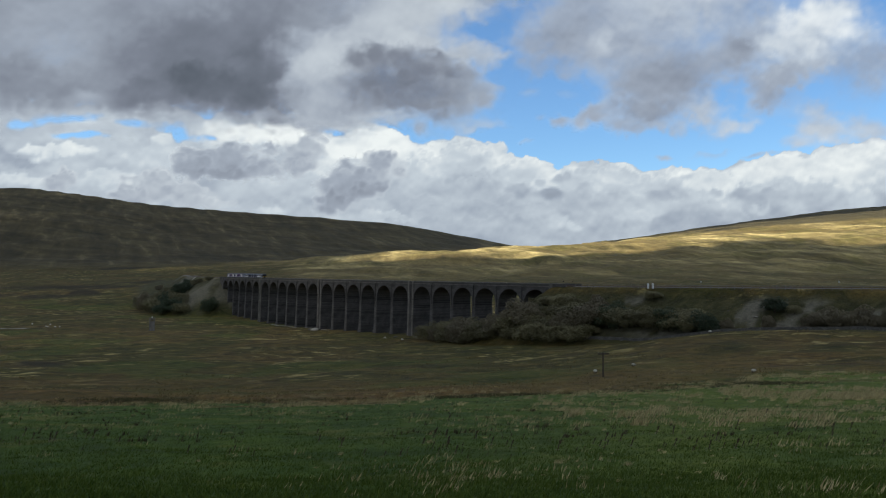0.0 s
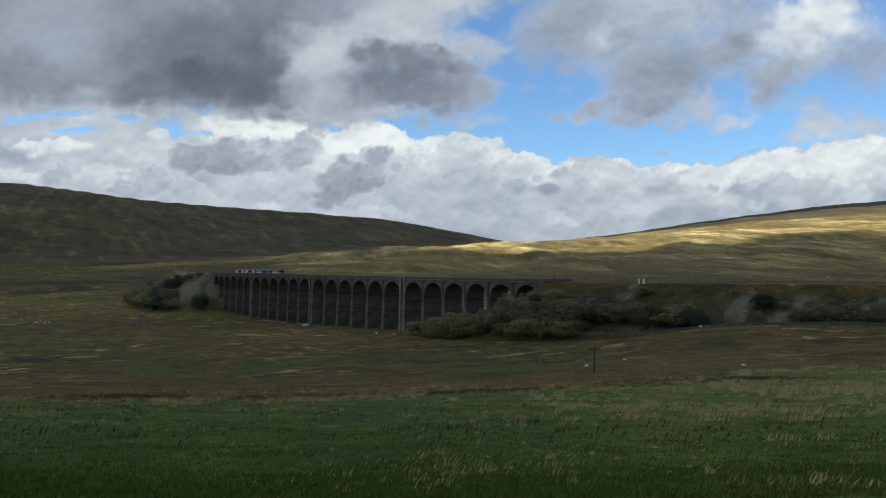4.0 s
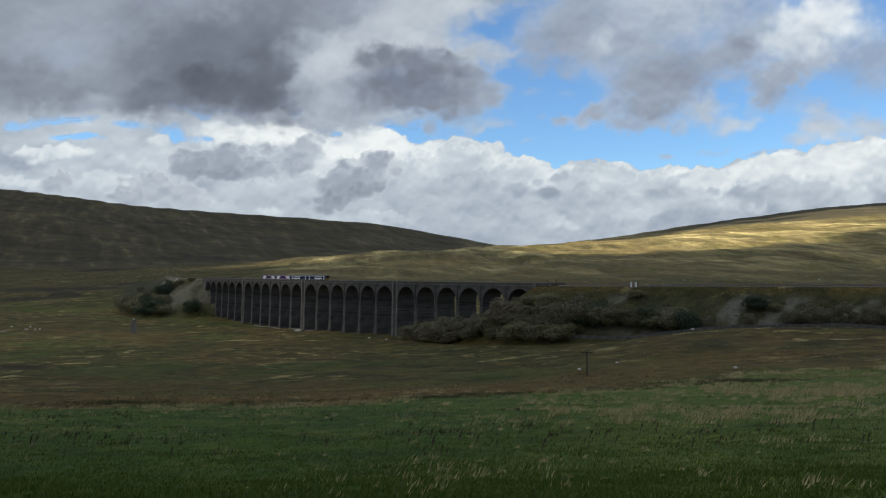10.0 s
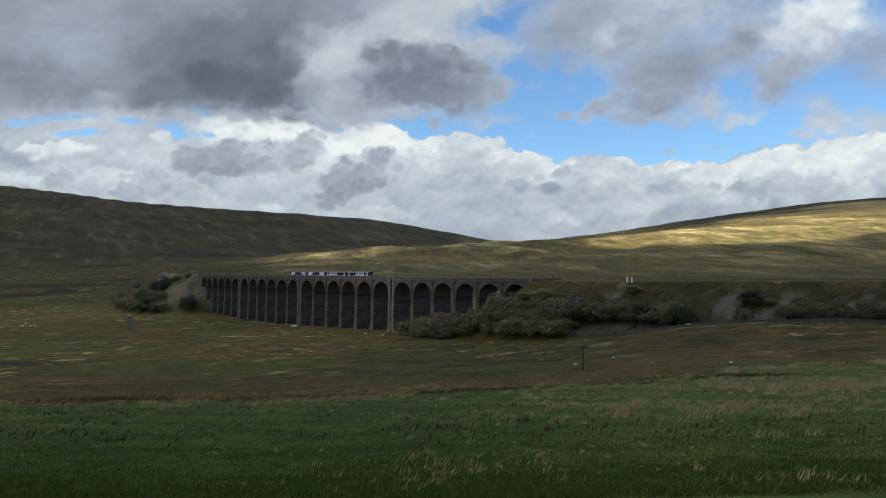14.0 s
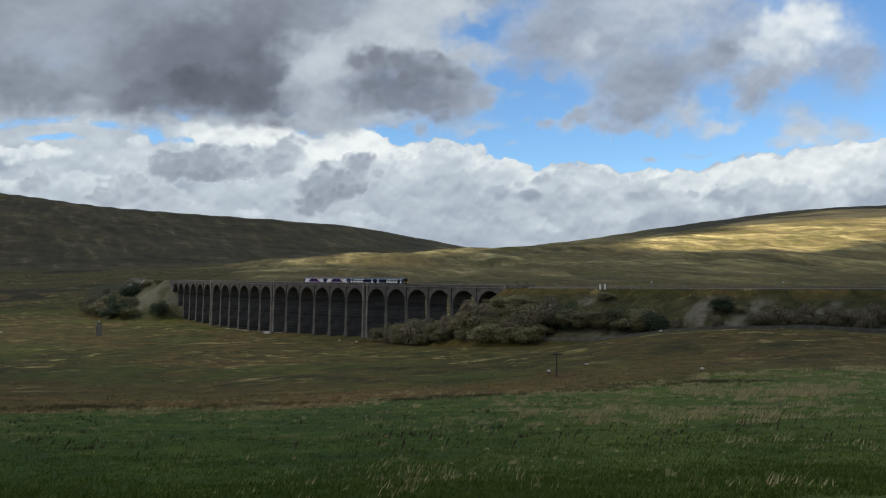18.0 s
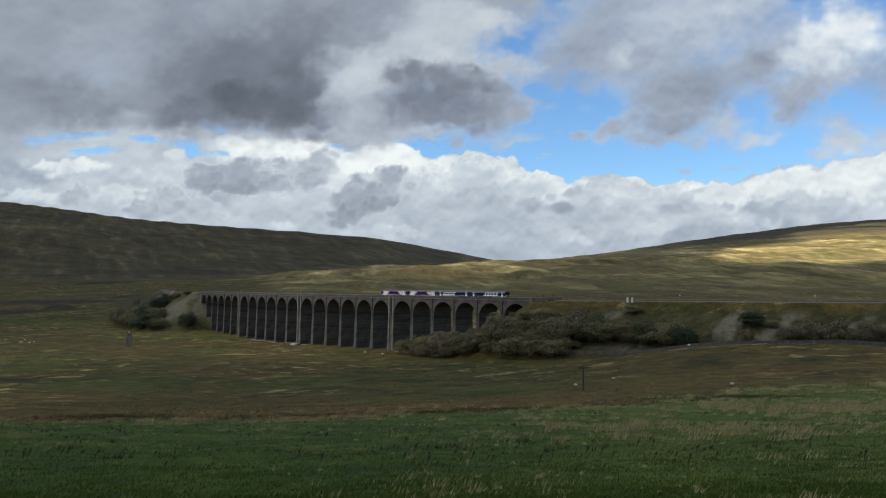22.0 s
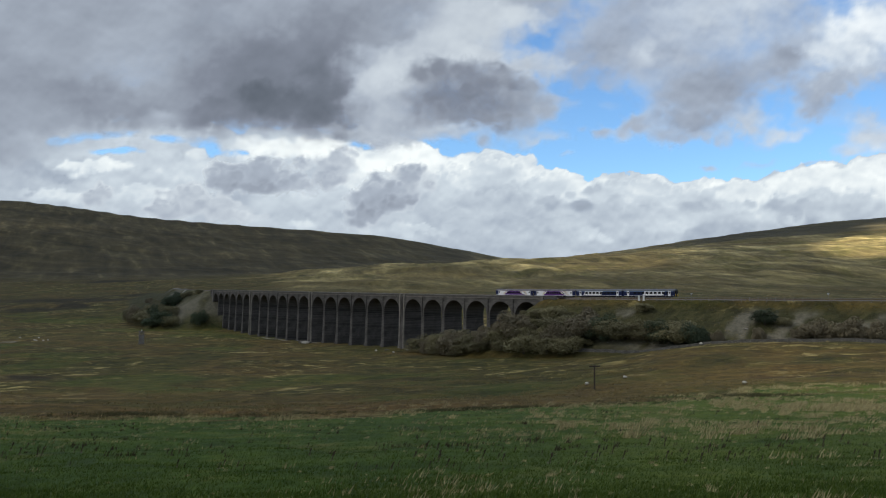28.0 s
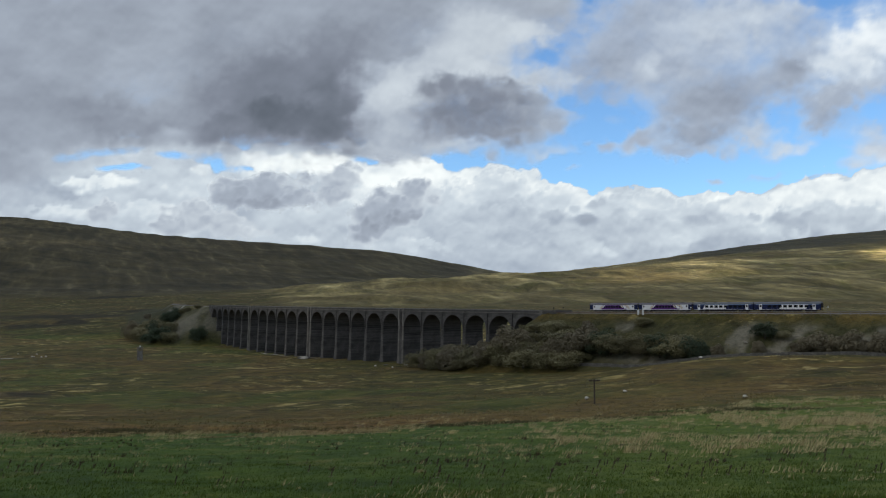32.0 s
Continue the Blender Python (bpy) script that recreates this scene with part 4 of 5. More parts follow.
def pier_part(s, half):
    x, y, h = track(s)
    foot = min(land(x + math.cos(h) * a - math.sin(h) * b, y + math.sin(h) * a + math.cos(h) * b) for a in (-2, 2) for b in (-5, 5)) - 0.8
    high = SPRING - foot
    base = along(s, 0)
    sx, sy = high * 0.024, high * 0.030
    p = part("pier", box(-half - sx, half + sx, -BACK - sy, HALF + sy, foot, SPRING, top=(sx, sy)), STONE, viaduct, at=base)
    part("impost", box(-half - 0.10, half + 0.10, -BACK - 0.12, HALF + 0.12, SPRING - 0.30, SPRING + 0.03), STONE, p)
    part("plinth", box(-half - sx - 0.35, half + sx + 0.35, -BACK - sy - 0.35, HALF + sy + 0.35, foot, foot + 2.2, top=(0.1, 0.1)), STONE, p)
    for side in (-1, 1):
        face = HALF if side > 0 else BACK
        if half > 2:
            for q in (-1, 1):
                y0, y1 = sorted((side * (face - 0.2), side * (face + 0.45)))
                part("pilaster", box(q * (half - 0.55) - 0.55, q * (half - 0.55) + 0.55, y0, y1, SPRING + 0.03, PAR_TOP - 0.2), STONE_PALE, p)
                y0, y1 = sorted((side * (face - 0.2 - sy), side * (face + 0.40 + sy)))
                part("buttress", box(q * (half - 0.55) - 0.5, q * (half - 0.55) + 0.5, y0, y1, foot + 0.4, SPRING - 0.32, top=(0, sy)), STONE_PALE, p)
        rod_bm = rod(bmesh.new(), (0, side * (face + 0.22), SPRING - 2.0), (0, side * (face + 0.22), DECK - 0.05), 0.13, 0.13)
        part("drainpipe", rod_bm, UNDER, p, "dark iron drainpipe")


half_of = [0.92 + (KING / 2 if i in (6, 12, 18) else 0.0) for i in range(25)]
for i in range(24):
    arch_part(edges[i], edges[i + 1], half_of[i], half_of[i + 1])
for i in range(1, 24):
    pier_part(edges[i], half_of[i])
for s, way in ((edges[0], -1), (edges[24], 1)):
    base = along(s, 0)
    x0, x1 = sorted((0, way * 9.0))
    x, y, h = track(s)
    abut = part("abutment", box(x0, x1, -BACK, HALF, land(x, y) - 6, DECK), STONE, viaduct, at=base)
    for side in (-1, 1):
        face = HALF if side > 0 else BACK
        y0, y1 = sorted((side * (face - 0.32), side * (face + 0.12)))
        part("parapet", box(x0, x1, y0, y1, DECK + 0.0, PAR_TOP), STONE, abut)
        y0, y1 = sorted((side * (face - 0.2), side * (face + 0.5)))
        xa, xb = sorted((way * 0.3, way * 1.9))
        part("pilaster", box(xa, xb, y0, y1, SPRING - 6, PAR_TOP + 0.15), STONE_PALE, abut)

# ---- the track ----
track_bed = thing("railway_track", "double railway track on grey ballast with rusty rails", "railway track", kind="structure")


def ribbon(offset, wide, low, high, s_from, s_to, step, mat, name):
    bm = bmesh.new()
    last = None
    s = s_from
    while s <= s_to + 0.01:
        x, y, h = track(s)
        z = rail_z(s)
        nx, ny = -math.sin(h), math.cos(h)
        now = [bm.verts.new((x + nx * o, y + ny * o, z + v)) for o, v in
               ((offset - wide / 2 - low * 0, low), (offset - wide / 2 * 0.85, high), (offset + wide / 2 * 0.85, high), (offset + wide / 2, low))]
        if last:
            for k in range(4):
                bm.faces.new((last[k], last[(k + 1) % 4], now[(k + 1) % 4], now[k]))
        last, s = now, s + step
    bmesh.ops.recalc_face_normals(bm, faces=bm.faces[:])
    return part(name, bm, mat, track_bed)


for s_from, s_to in ((-412, -8), (-8, 408), (408, 800)):
    ribbon(0.0, 7.6, -0.62, -0.17, s_from, s_to, 8, BALLAST, "ballast_bed")
    for side in (-1.75, 1.75):
        for g in (-0.72, 0.72):
            ribbon(side + g, 0.09, -0.16, 0.0, s_from, s_to, 8, RAIL, "rail")
tie = None
for k in range(300):
    s = -150 + k * 0.75
    at = along(s, rail_z(s) - 0.16, -1.75)
    if tie is None:
        tie = part("sleeper", box(-0.13, 0.13, -1.25, 1.25, -0.12, 0.02), SLEEPER, track_bed, at=at)
    else:
        share(tie, track_bed, at)

# ---- the train: four diesel cars ----
CAR, COUPLE = 22.7, 23.25


def car_section(z0, z1, w, inset=0.0):
    return [(-w + inset, z0), (-w, z0 + 0.35), (-w, z1 - 0.15), (-w + 0.06, z1), (w - 0.06, z1), (w, z1 - 0.15), (w, z0 + 0.35), (w - inset, z0)]


def rail_car(name, label, main, swoosh, cab_front, cab_back, style):
    """A car: x runs the way it travels, z from the railhead, middle at the origin."""
    car = thing(name, label, "train car", "cars of the train")
    h = CAR / 2
    body = part("body", extrude(car_section(0.95, 3.05, 1.36, 0.08), "x", -h, h), SILVER if style == "purple" else NAVY, car)
    roof = extrude([(-1.36, 3.05), (-1.30, 3.35), (-1.05, 3.62), (-0.55, 3.78), (0, 3.82), (0.55, 3.78), (1.05, 3.62), (1.30, 3.35), (1.36, 3.05)], "x", -h, h)
    roof = part("roof", roof, ROOF if style == "purple" else ROOF_PALE, car)
    for x in (-7.5, -3.0, 2.2, 6.8):
        part("roof_vent", box(x - 0.7, x + 0.7, -0.45, 0.45, 3.74, 3.92, top=(0.1, 0.1)), UNDER, roof)
    part("underframe", box(-h + 0.2, h - 0.2, -1.2, 1.2, 0.80, 0.97), UNDER, car)
    for x, w in ((-3.4, 1.5), (0.2, 1.2), (3.2, 1.4)):
        part("engine_box", rounded(box(x - w, x + w, -1.15, 1.15, 0.28, 0.82), 0.06), UNDER, car)
    for x in (-h + 3.6, h - 3.6):
        bogie = part("bogie", rounded(box(x - 1.75, x + 1.75, -1.12, 1.12, 0.40, 0.78), 0.05), UNDER, car)
        for dx in (-1.2, 1.2):
            for y in (-0.75, 0.75):
                part("wheel", rod(bmesh.new(), (x + dx, y - 0.07, 0.42), (x + dx, y + 0.07, 0.42), 0.42, 0.42, 14), RAIL, bogie)
    for side in (-1, 1):
        def panel(name, x0, x1, z0, z1, mat, proud=0.012, parent=car, lab="", slant=0.0):
            y0, y1 = sorted((side * 1.34, side * (1.36 + proud)))
            bm = bmesh.new()
            pts = ((x0, z0), (x1, z0), (x1 + slant, z1), (x0 + slant, z1))
            lo = [bm.verts.new((u, y0, v)) for u, v in pts]
            hi = [bm.verts.new((u, y1, v)) for u, v in pts]
            for j in range(4):
                bm.faces.new((lo[j], lo[(j + 1) % 4], hi[(j + 1) % 4], hi[j]))
            bm.faces.new(lo[::-1])
            bm.faces.new(hi)
            bmesh.ops.recalc_face_normals(bm, faces=bm.faces[:])
            return part(name, bm, mat, parent, lab)
        # livery
        if style == "purple":
            panel("livery_panel", -5.8, 6.3, 1.05, 3.0, PURPLE, 0.008, lab="purple livery panel")
            for x in (-h, h - 1.6):
                panel("end_panel", x, x + 1.6, 1.05, 3.02, NAVY, 0.008, lab="dark blue end panel")
            for x, w, z0, z1, mat in ((-9.0, 2.4, 1.15, 2.97, swoosh), (-6.7, 1.1, 1.45, 2.95, GOLD), (-5.3, 0.5, 1.9, 2.95, swoosh), (-7.4, 1.6, 2.35, 2.95, swoosh),
                                      (4.2, 0.6, 1.9, 2.95, GOLD), (5.2, 1.3, 1.5, 2.95, swoosh), (6.9, 1.0, 1.25, 2.8, GOLD), (7.2, 1.7, 1.15, 2.97, swoosh), (5.6, 1.8, 2.4, 2.95, GOLD)):
                panel("livery_swoosh", x, x + w, z0, z1, mat, 0.024 if z0 < 2.2 else 0.028, lab="pale slanting livery patch", slant=0.9 if x < 0 else -0.9)
        else:
            panel("cantrail_stripe", -h + 0.6, h - 0.6, 2.80, 3.04, ICE, 0.010, lab="pale blue stripe under the roof")
            x0, run = (-2.6, 9.0) if style == "blue_front" else (-7.6, 8.8)
            panel("livery_patch", x0, x0 + run, 1.30, 2.86, swoosh, 0.012, lab="pale livery patch round the windows", slant=0.9)
            panel("livery_patch", x0 + 2.2, x0 + run - 0.6, 1.26, 1.45, swoosh, 0.008, slant=-0.6)
        panel("sill_stripe", -h + 0.3, h - 0.3, 1.12, 1.20, SILVER, 0.010)
        for k in range(8 if style == 'purple' else 9):
            x = (-4.9 if style == 'purple' else -6.6) + k * (1.25 if style == 'purple' else 1.8)
            w = panel("window", x, x + (0.95 if style == 'purple' else 1.25), 1.80, 2.66, GLASS, 0.020, lab="tinted window")
        for x in (-h + 1.75, h - 2.75):
            door = panel("door", x, x + 1.0, 1.0, 3.0, SILVER, 0.030, lab="pale passenger door")
            panel("door_window", x + 0.2, x + 0.8, 2.0, 2.75, GLASS, 0.042, parent=door)
    for way, cab in ((1, cab_front), (-1, cab_back)):
        x0, x1 = sorted((way * (h - 0.02), way * (h + 0.14)))
        if cab:
            front = part("cab_end", box(x0, x1, -1.28, 1.28, 1.0, 3.3), UNDER, car, "dark cab end")
            xa, xb = sorted((way * (h + 0.13), way * (h + 0.17)))
            for y in (-0.82, 0.82):
                part("windscreen", box(xa, xb, y - 0.40, y + 0.40, 2.1, 3.0), GLASS, front)
            part("warning_panel", box(xa, xb, -1.2, 1.2, 1.05, 1.85), YELLOW, front, "yellow warning panel")
            for y in (-0.9, 0.9):
                part("headlight", rod(bmesh.new(), (xa, y, 1.5), (xb + 0.03 * way, y, 1.5), 0.12, 0.12, 10), WHITE, front)
        x0, x1 = sorted((way * (h - 0.02), way * (h + 0.25)))
        part("gangway", rounded(box(x0, x1, -0.55, 0.55, 1.0, 3.1), 0.04), UNDER, car)
        x0, x1 = sorted((way * h, way * (h + 0.27)))
        part("coupler", box(x0, x1, -0.2, 0.2, 0.72, 0.98), UNDER, car)
    return car


cars = [
    rail_car("train_car", "dark blue diesel train car with pale livery patch leading the train", NAVY, SILVER, True, False, "blue_front"),
    rail_car("train_car", "dark blue diesel train car with pale patch round rear windows", NAVY, SILVER, False, True, "blue_rear"),
    rail_car("train_car", "purple and silver single diesel train car", PURPLE, SILVER, True, True, "purple"),
    rail_car("train_car", "purple and silver single diesel train car at the tail", PURPLE, SILVER, True, True, "purple"),
]


def train_front(t):
    return 296.6 - 12.14 * t - 0.0225 * t * t


def motions():
    for k, car in enumerate(cars):
        rows = []
        for t in range(33):
            s = train_front(t) + COUPLE * (k + 0.5)
            x, y, h = track(s)
            rise = (rail_z(s - 8) - rail_z(s + 8)) / 16
            m = Matrix.Translation((x - math.sin(h) * -1.75, y + math.cos(h) * -1.75, rail_z(s))) @ Matrix.Rotation(h + math.pi, 4, "Z") @ Matrix.Rotation(-math.atan(rise), 4, "Y")
            rows.append((float(t), m))
        walk(car, rows)
    for layer, turn in ((low_clouds, 3.3), *((c, 3.3) for c in heap_clouds), (high_clouds, 4.3), (dark_cloud, 6.2), (grey_cloud, 6.2)):
        walk(layer, [(0.0, pose(0, 0, 0, 0, 0, turn)), (8.0, pose(0, 0, 0, 0, 0, turn * 0.75)), (16.0, pose(0, 0, 0, 0, 0, turn * 0.5)),
                     (24.0, pose(0, 0, 0, 0, 0, turn * 0.25)), (32.0, pose(0, 0, 0, 0, 0, 0.0))])
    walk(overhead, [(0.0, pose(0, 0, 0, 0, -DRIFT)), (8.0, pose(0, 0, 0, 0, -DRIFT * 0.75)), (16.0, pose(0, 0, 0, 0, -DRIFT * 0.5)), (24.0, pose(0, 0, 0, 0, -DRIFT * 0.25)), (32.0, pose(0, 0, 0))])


# ---- plants ----
def soup(name, tris, mat, label="", category="", kind="", parent=None, group=""):
    """One mesh of loose triangles, from an array (n, 3, 3)."""
    tris = np.asarray(tris, np.float32).reshape(-1, 3)
    count = len(tris) // 3
    me = bpy.data.meshes.new(name)
    me.vertices.add(len(tris))
    me.vertices.foreach_set("co", tris.ravel())
    me.loops.add(len(tris))
    me.loops.foreach_set("vertex_index", np.arange(len(tris), dtype=np.int32))
    me.polygons.add(count)
    me.polygons.foreach_set("loop_start", np.arange(0, len(tris), 3, dtype=np.int32))
    me.update(calc_edges=True)
    me.materials.append(mat)
    ob = new(name, me)
    ob.parent = parent
    return tagged(ob, label, category, group, kind)


def blades(x, y, z, high, wide, lean, rng, spread=0.0, wind=0.35):
    """Grass blades as slim triangles; lean: how far they bow at random, wind: how far they bow with it."""
    n = len(x)
    t = rng.uniform(0, 2 * math.pi, n)
    x, y = x + rng.normal(0, 1, n) * spread, y + rng.normal(0, 1, n) * spread
    tip_x, tip_y = rng.normal(0, lean, n) + wind, rng.normal(0, lean, n)
    dx, dy = np.cos(t) * wide / 2, np.sin(t) * wide / 2
    a, b = np.stack([x - dx, y - dy, z - 0.04], -1), np.stack([x + dx, y + dy, z - 0.04], -1)
    c = np.stack([x + tip_x * high, y + tip_y * high, z + high], -1)
    return np.stack([a, b, c], 1)


def spread_over(count, u0, u1, d0, d1, rng, power=1.0):
    """Spots on the ground, thinning out with distance."""
    u = rng.uniform(u0, u1, count)
    k = rng.uniform(0, 1, count)
    d = 1 / (1 / d0 + k * (1 / d1 - 1 / d0)) if power == 1.0 else d0 + (d1 - d0) * k ** power
    return u * d, d


def clump_field(count, per, u0, u1, d0, d1, high, wide, spread, lean, wind, seed, mask=None, power=1.0):
    rng = np.random.default_rng(seed)
    x, y = spread_over(count, u0, u1, d0, d1, rng, power)
    if mask is not None:
        keep = rng.uniform(0, 1, count) < mask(x, y)
        x, y = x[keep], y[keep]
    size = rng.uniform(0.6, 1.3, len(x))
    x, y, size = np.repeat(x, per), np.repeat(y, per), np.repeat(size, per)
    z = land_z(x, y)
    grow = 1 + np.maximum(0, y - 40) / 90
    return blades(x, y, z, high * size * rng.uniform(0.6, 1.2, len(x)), wide * grow, lean, rng, spread, wind)


def tuft_mask(x, y):
    u = x / y
    patch = smooth(0.05, 0.42, fbm(x / 4, y / 5, 4, 61))
    return np.clip(0.03 + 0.97 * patch * (0.22 + 0.78 * smooth(-0.15, 0.2, u)), 0, 1) * (0.04 + 0.96 * smooth(30, 54, y))


TUSSOCK = leaves("tussock_grass", (0.13, 0.105, 0.042), (0.30, 0.24, 0.105))
soup("pasture_grass", clump_field(34000, 4, -0.66, 0.66, 13, 122, 0.075, 0.032, 0.12, 0.6, 0.30, 71), BLADE,
     "short wind-blown green pasture grass", "grass", "stuff")
soup("dry_grass", clump_field(20000, 10, -0.66, 0.66, 14, 122, 0.17, 0.042, 0.18, 0.28, 0.60, 72, tuft_mask), STRAW,
     "bleached straw-coloured grass tufts bent by wind", "grass", "stuff")
soup("field_edge_grass", clump_field(16000, 14, -0.66, 0.66, 80, 150, 0.36, 0.045, 0.40, 0.26, 0.55, 73,
     lambda x, y: np.exp(-((y - field_edge(x, y) + 2) / 6.5) ** 2) * (0.05 + 0.95 * smooth(-0.1, 0.45, fbm(x / 5, y / 6, 4, 63))) * (0.35 + 0.65 * smooth(-0.35, 0.25, x / y)), 0.8), STRAW, "tall bleached grass along the field's edge", "grass", "stuff")
soup("dead_stalks", clump_field(1700, 6, -0.66, 0.66, 30, 112, 0.20, 0.050, 0.07, 0.22, 0.35, 79,
     lambda x, y: (0.10 + 0.8 * smooth(0.1, 0.5, fbm(x / 2.5, y / 5, 3, 91))) * (1 - 0.6 * smooth(0, 0.3, x / y))), DOCK, "scattered dead dark stalks in the pasture", "weeds", "stuff")
soup("rushes", clump_field(4200, 8, -0.66, 0.66, 86, 210, 0.30, 0.08, 0.55, 0.30, 0.30, 74,
     lambda x, y: (0.1 + 0.9 * smooth(-0.2, 0.4, fbm(x / 16, y / 12, 4, 41))) * (1 - smooth(135, 205, y)) * smooth(88, 112, y - 26 * smooth(-0.1, 0.45, x / y)), 0.9), RUSH, "brown rushes in a wet strip below the pasture", "rushes", "stuff")
soup("moor_tussocks", clump_field(12000, 5, -0.66, 0.66, 125, 460, 0.26, 0.10, 0.70, 0.35, 0.30, 75,
     lambda x, y: smooth(0.15, 0.6, fbm(x / 34, y / 34, 5, 67)), 0.9), TUSSOCK, "pale tussock grass in patches on the moor", "grass", "stuff")


def rush_bed():
    rng = np.random.default_rng(77)
    out = []
    for u, d, wide, deep, count in ((0.04, 106, 4.6, 5.0, 150), (0.40, 119, 4.2, 7.0, 190), (-0.41, 110, 5.0, 6.0, 170), (0.23, 103, 2.4, 3.0, 40), (0.12, 106, 2.0, 4.0, 40), (-0.2, 108, 5.0, 4.6, 50), (0.30, 122, 8.0, 8.0, 60)):
        x, y = rng.normal(u * d, wide, count), rng.normal(d, deep, count)
        size = np.repeat(rng.uniform(0.4, 1.1, count), 34)
        x, y = np.repeat(x, 34), np.repeat(y, 34)
        out.append(blades(x, y, land_z(x, y), 0.50 * size * rng.uniform(0.5, 1.1, len(x)), 0.05, 0.28, rng, 0.35, 0.15))
    return np.concatenate(out)


soup("dark_rushes", rush_bed(), leaves("dark_rush", (0.034, 0.040, 0.014), (0.13, 0.115, 0.050)), "dark clumps of rushes along the field's edge", "rushes", "stuff")


def bank_grass():
    """Rough grass on the embankment's near slope."""
    rng = np.random.default_rng(88)
    s, off = rng.uniform(-230, -2, 5200), rng.uniform(6, 34, 5200)
    keep = (fbm(s / 14, off / 9, 4, 89) > -0.1) & (off < 26)
    pts = [track(a) for a in s[keep]]
    x = np.array([p[0] - math.sin(p[2]) * o for p, o in zip(pts, off[keep])])
    y = np.array([p[1] + math.cos(p[2]) * o for p, o in zip(pts, off[keep])])
    bare = bank_rock(x, y, off[keep]) > 0.3
    x, y = np.repeat(x[~bare], 7), np.repeat(y[~bare], 7)
    return blades(x, y, land_z(x, y), 0.40 * rng.uniform(0.5, 1.2, len(x)), 0.16, 0.4, rng, 0.5, 0.2)


soup("bank_grass", bank_grass(), leaves("bank_grass", (0.036, 0.040, 0.018), (0.090, 0.090, 0.044)), "rough olive grass on the railway embankment", "grass", "stuff")


def tussock(seed):
    rng = np.random.default_rng(seed)
    n = 110
    zero = np.zeros(n)
    return blades(zero, zero, zero, 0.40 * rng.uniform(0.35, 1.15, n), 0.026, 0.30, rng, 0.20, 0.75)


tussocks = [soup("grass_tussock", tussock(400 + k), STRAW, "bleached tussock of long grass bending in the wind", "grass tussock", group="tussocks in the pasture") for k in range(4)]
rng = random.Random(81)
spots = [(744, 832, 1.0), (972, 866, 1.0), (1532, 756, 2.2), (650, 800, 0.9), (1145, 790, 1.2), (1190, 800, 1.3), (1260, 812, 0.9), (1480, 768, 1.6), (1420, 770, 1.6), (1300, 765, 1.4),
         (1050, 806, 1.0), (920, 812, 1.0), (1240, 850, 1.0), (1350, 850, 1.1), (1090, 868, 1.1), (870, 862, 1.0), (545, 880, 1.0), (1450, 876, 1.0), (730, 760, 1.2), (470, 772, 1.2)]
spots += [(rng.uniform(1180, 1568), rng.uniform(742, 776), rng.uniform(1.2, 2.1)) for k in range(34)] + [(rng.uniform(560, 1180), rng.uniform(738, 770), rng.uniform(1.0, 1.6)) for k in range(12)]


def on_field(px, row, far_end=130.0):
    """Where the ground is seen under a row of the picture tilted 3.75 degrees up."""
    u = bearing(px)
    d = np.arange(14, far_end, 0.4)
    seen = np.where((EYE - land_z(u * d, d)) / d < (row - 530) / 1358)[0]
    far_off = float(d[seen[0]]) if len(seen) else 95.0
    return u * far_off, far_off


for k in range(190):
    if k < len(spots):
        x, y = on_field(spots[k][0], spots[k][1])
        size = spots[k][2]
    else:
        d = 1 / (1 / 17 + rng.random() * (1 / 80 - 1 / 17))
        x, y, size = rng.triangular(-0.6, 0.62, 0.35) * d, d, rng.uniform(0.5, 1.0)
    m = pose(x, y, land(x, y), 0, 0, rng.uniform(-25, 25)) @ Matrix.Scale(size * (0.38 if y < 60 else 1.0), 4)
    if k < 4:
        tussocks[k].matrix_basis = m
    else:
        copy_thing(tussocks[k % 4], m)


def step_grass():
    """Tall bleached grass on the low step across the field."""
    rng = np.random.default_rng(90)
    out = []
    for c0, c1, r0, r1, count in ((1270, 1600, 727, 748, 90), (1380, 1540, 738, 750, 45), (1040, 1270, 732, 748, 24), (800, 1040, 738, 752, 16), (560, 790, 734, 750, 34), (380, 560, 744, 754, 14), (950, 1500, 752, 800, 40)):
        for k in range(count):
            x, y = on_field(rng.uniform(c0, c1), rng.uniform(r0, r1))
            n = 46
            x, y = np.full(n, x), np.full(n, y)
            out.append(blades(x, y, land_z(x, y), 0.48 * rng.uniform(0.5, 1.2) * rng.uniform(0.5, 1.1, n), 0.062, 0.26, rng, 0.30, 0.55))
    return np.concatenate(out)


soup("step_grass", step_grass(), STRAW, "tall bleached grass along a low step in the field", "grass", "stuff")


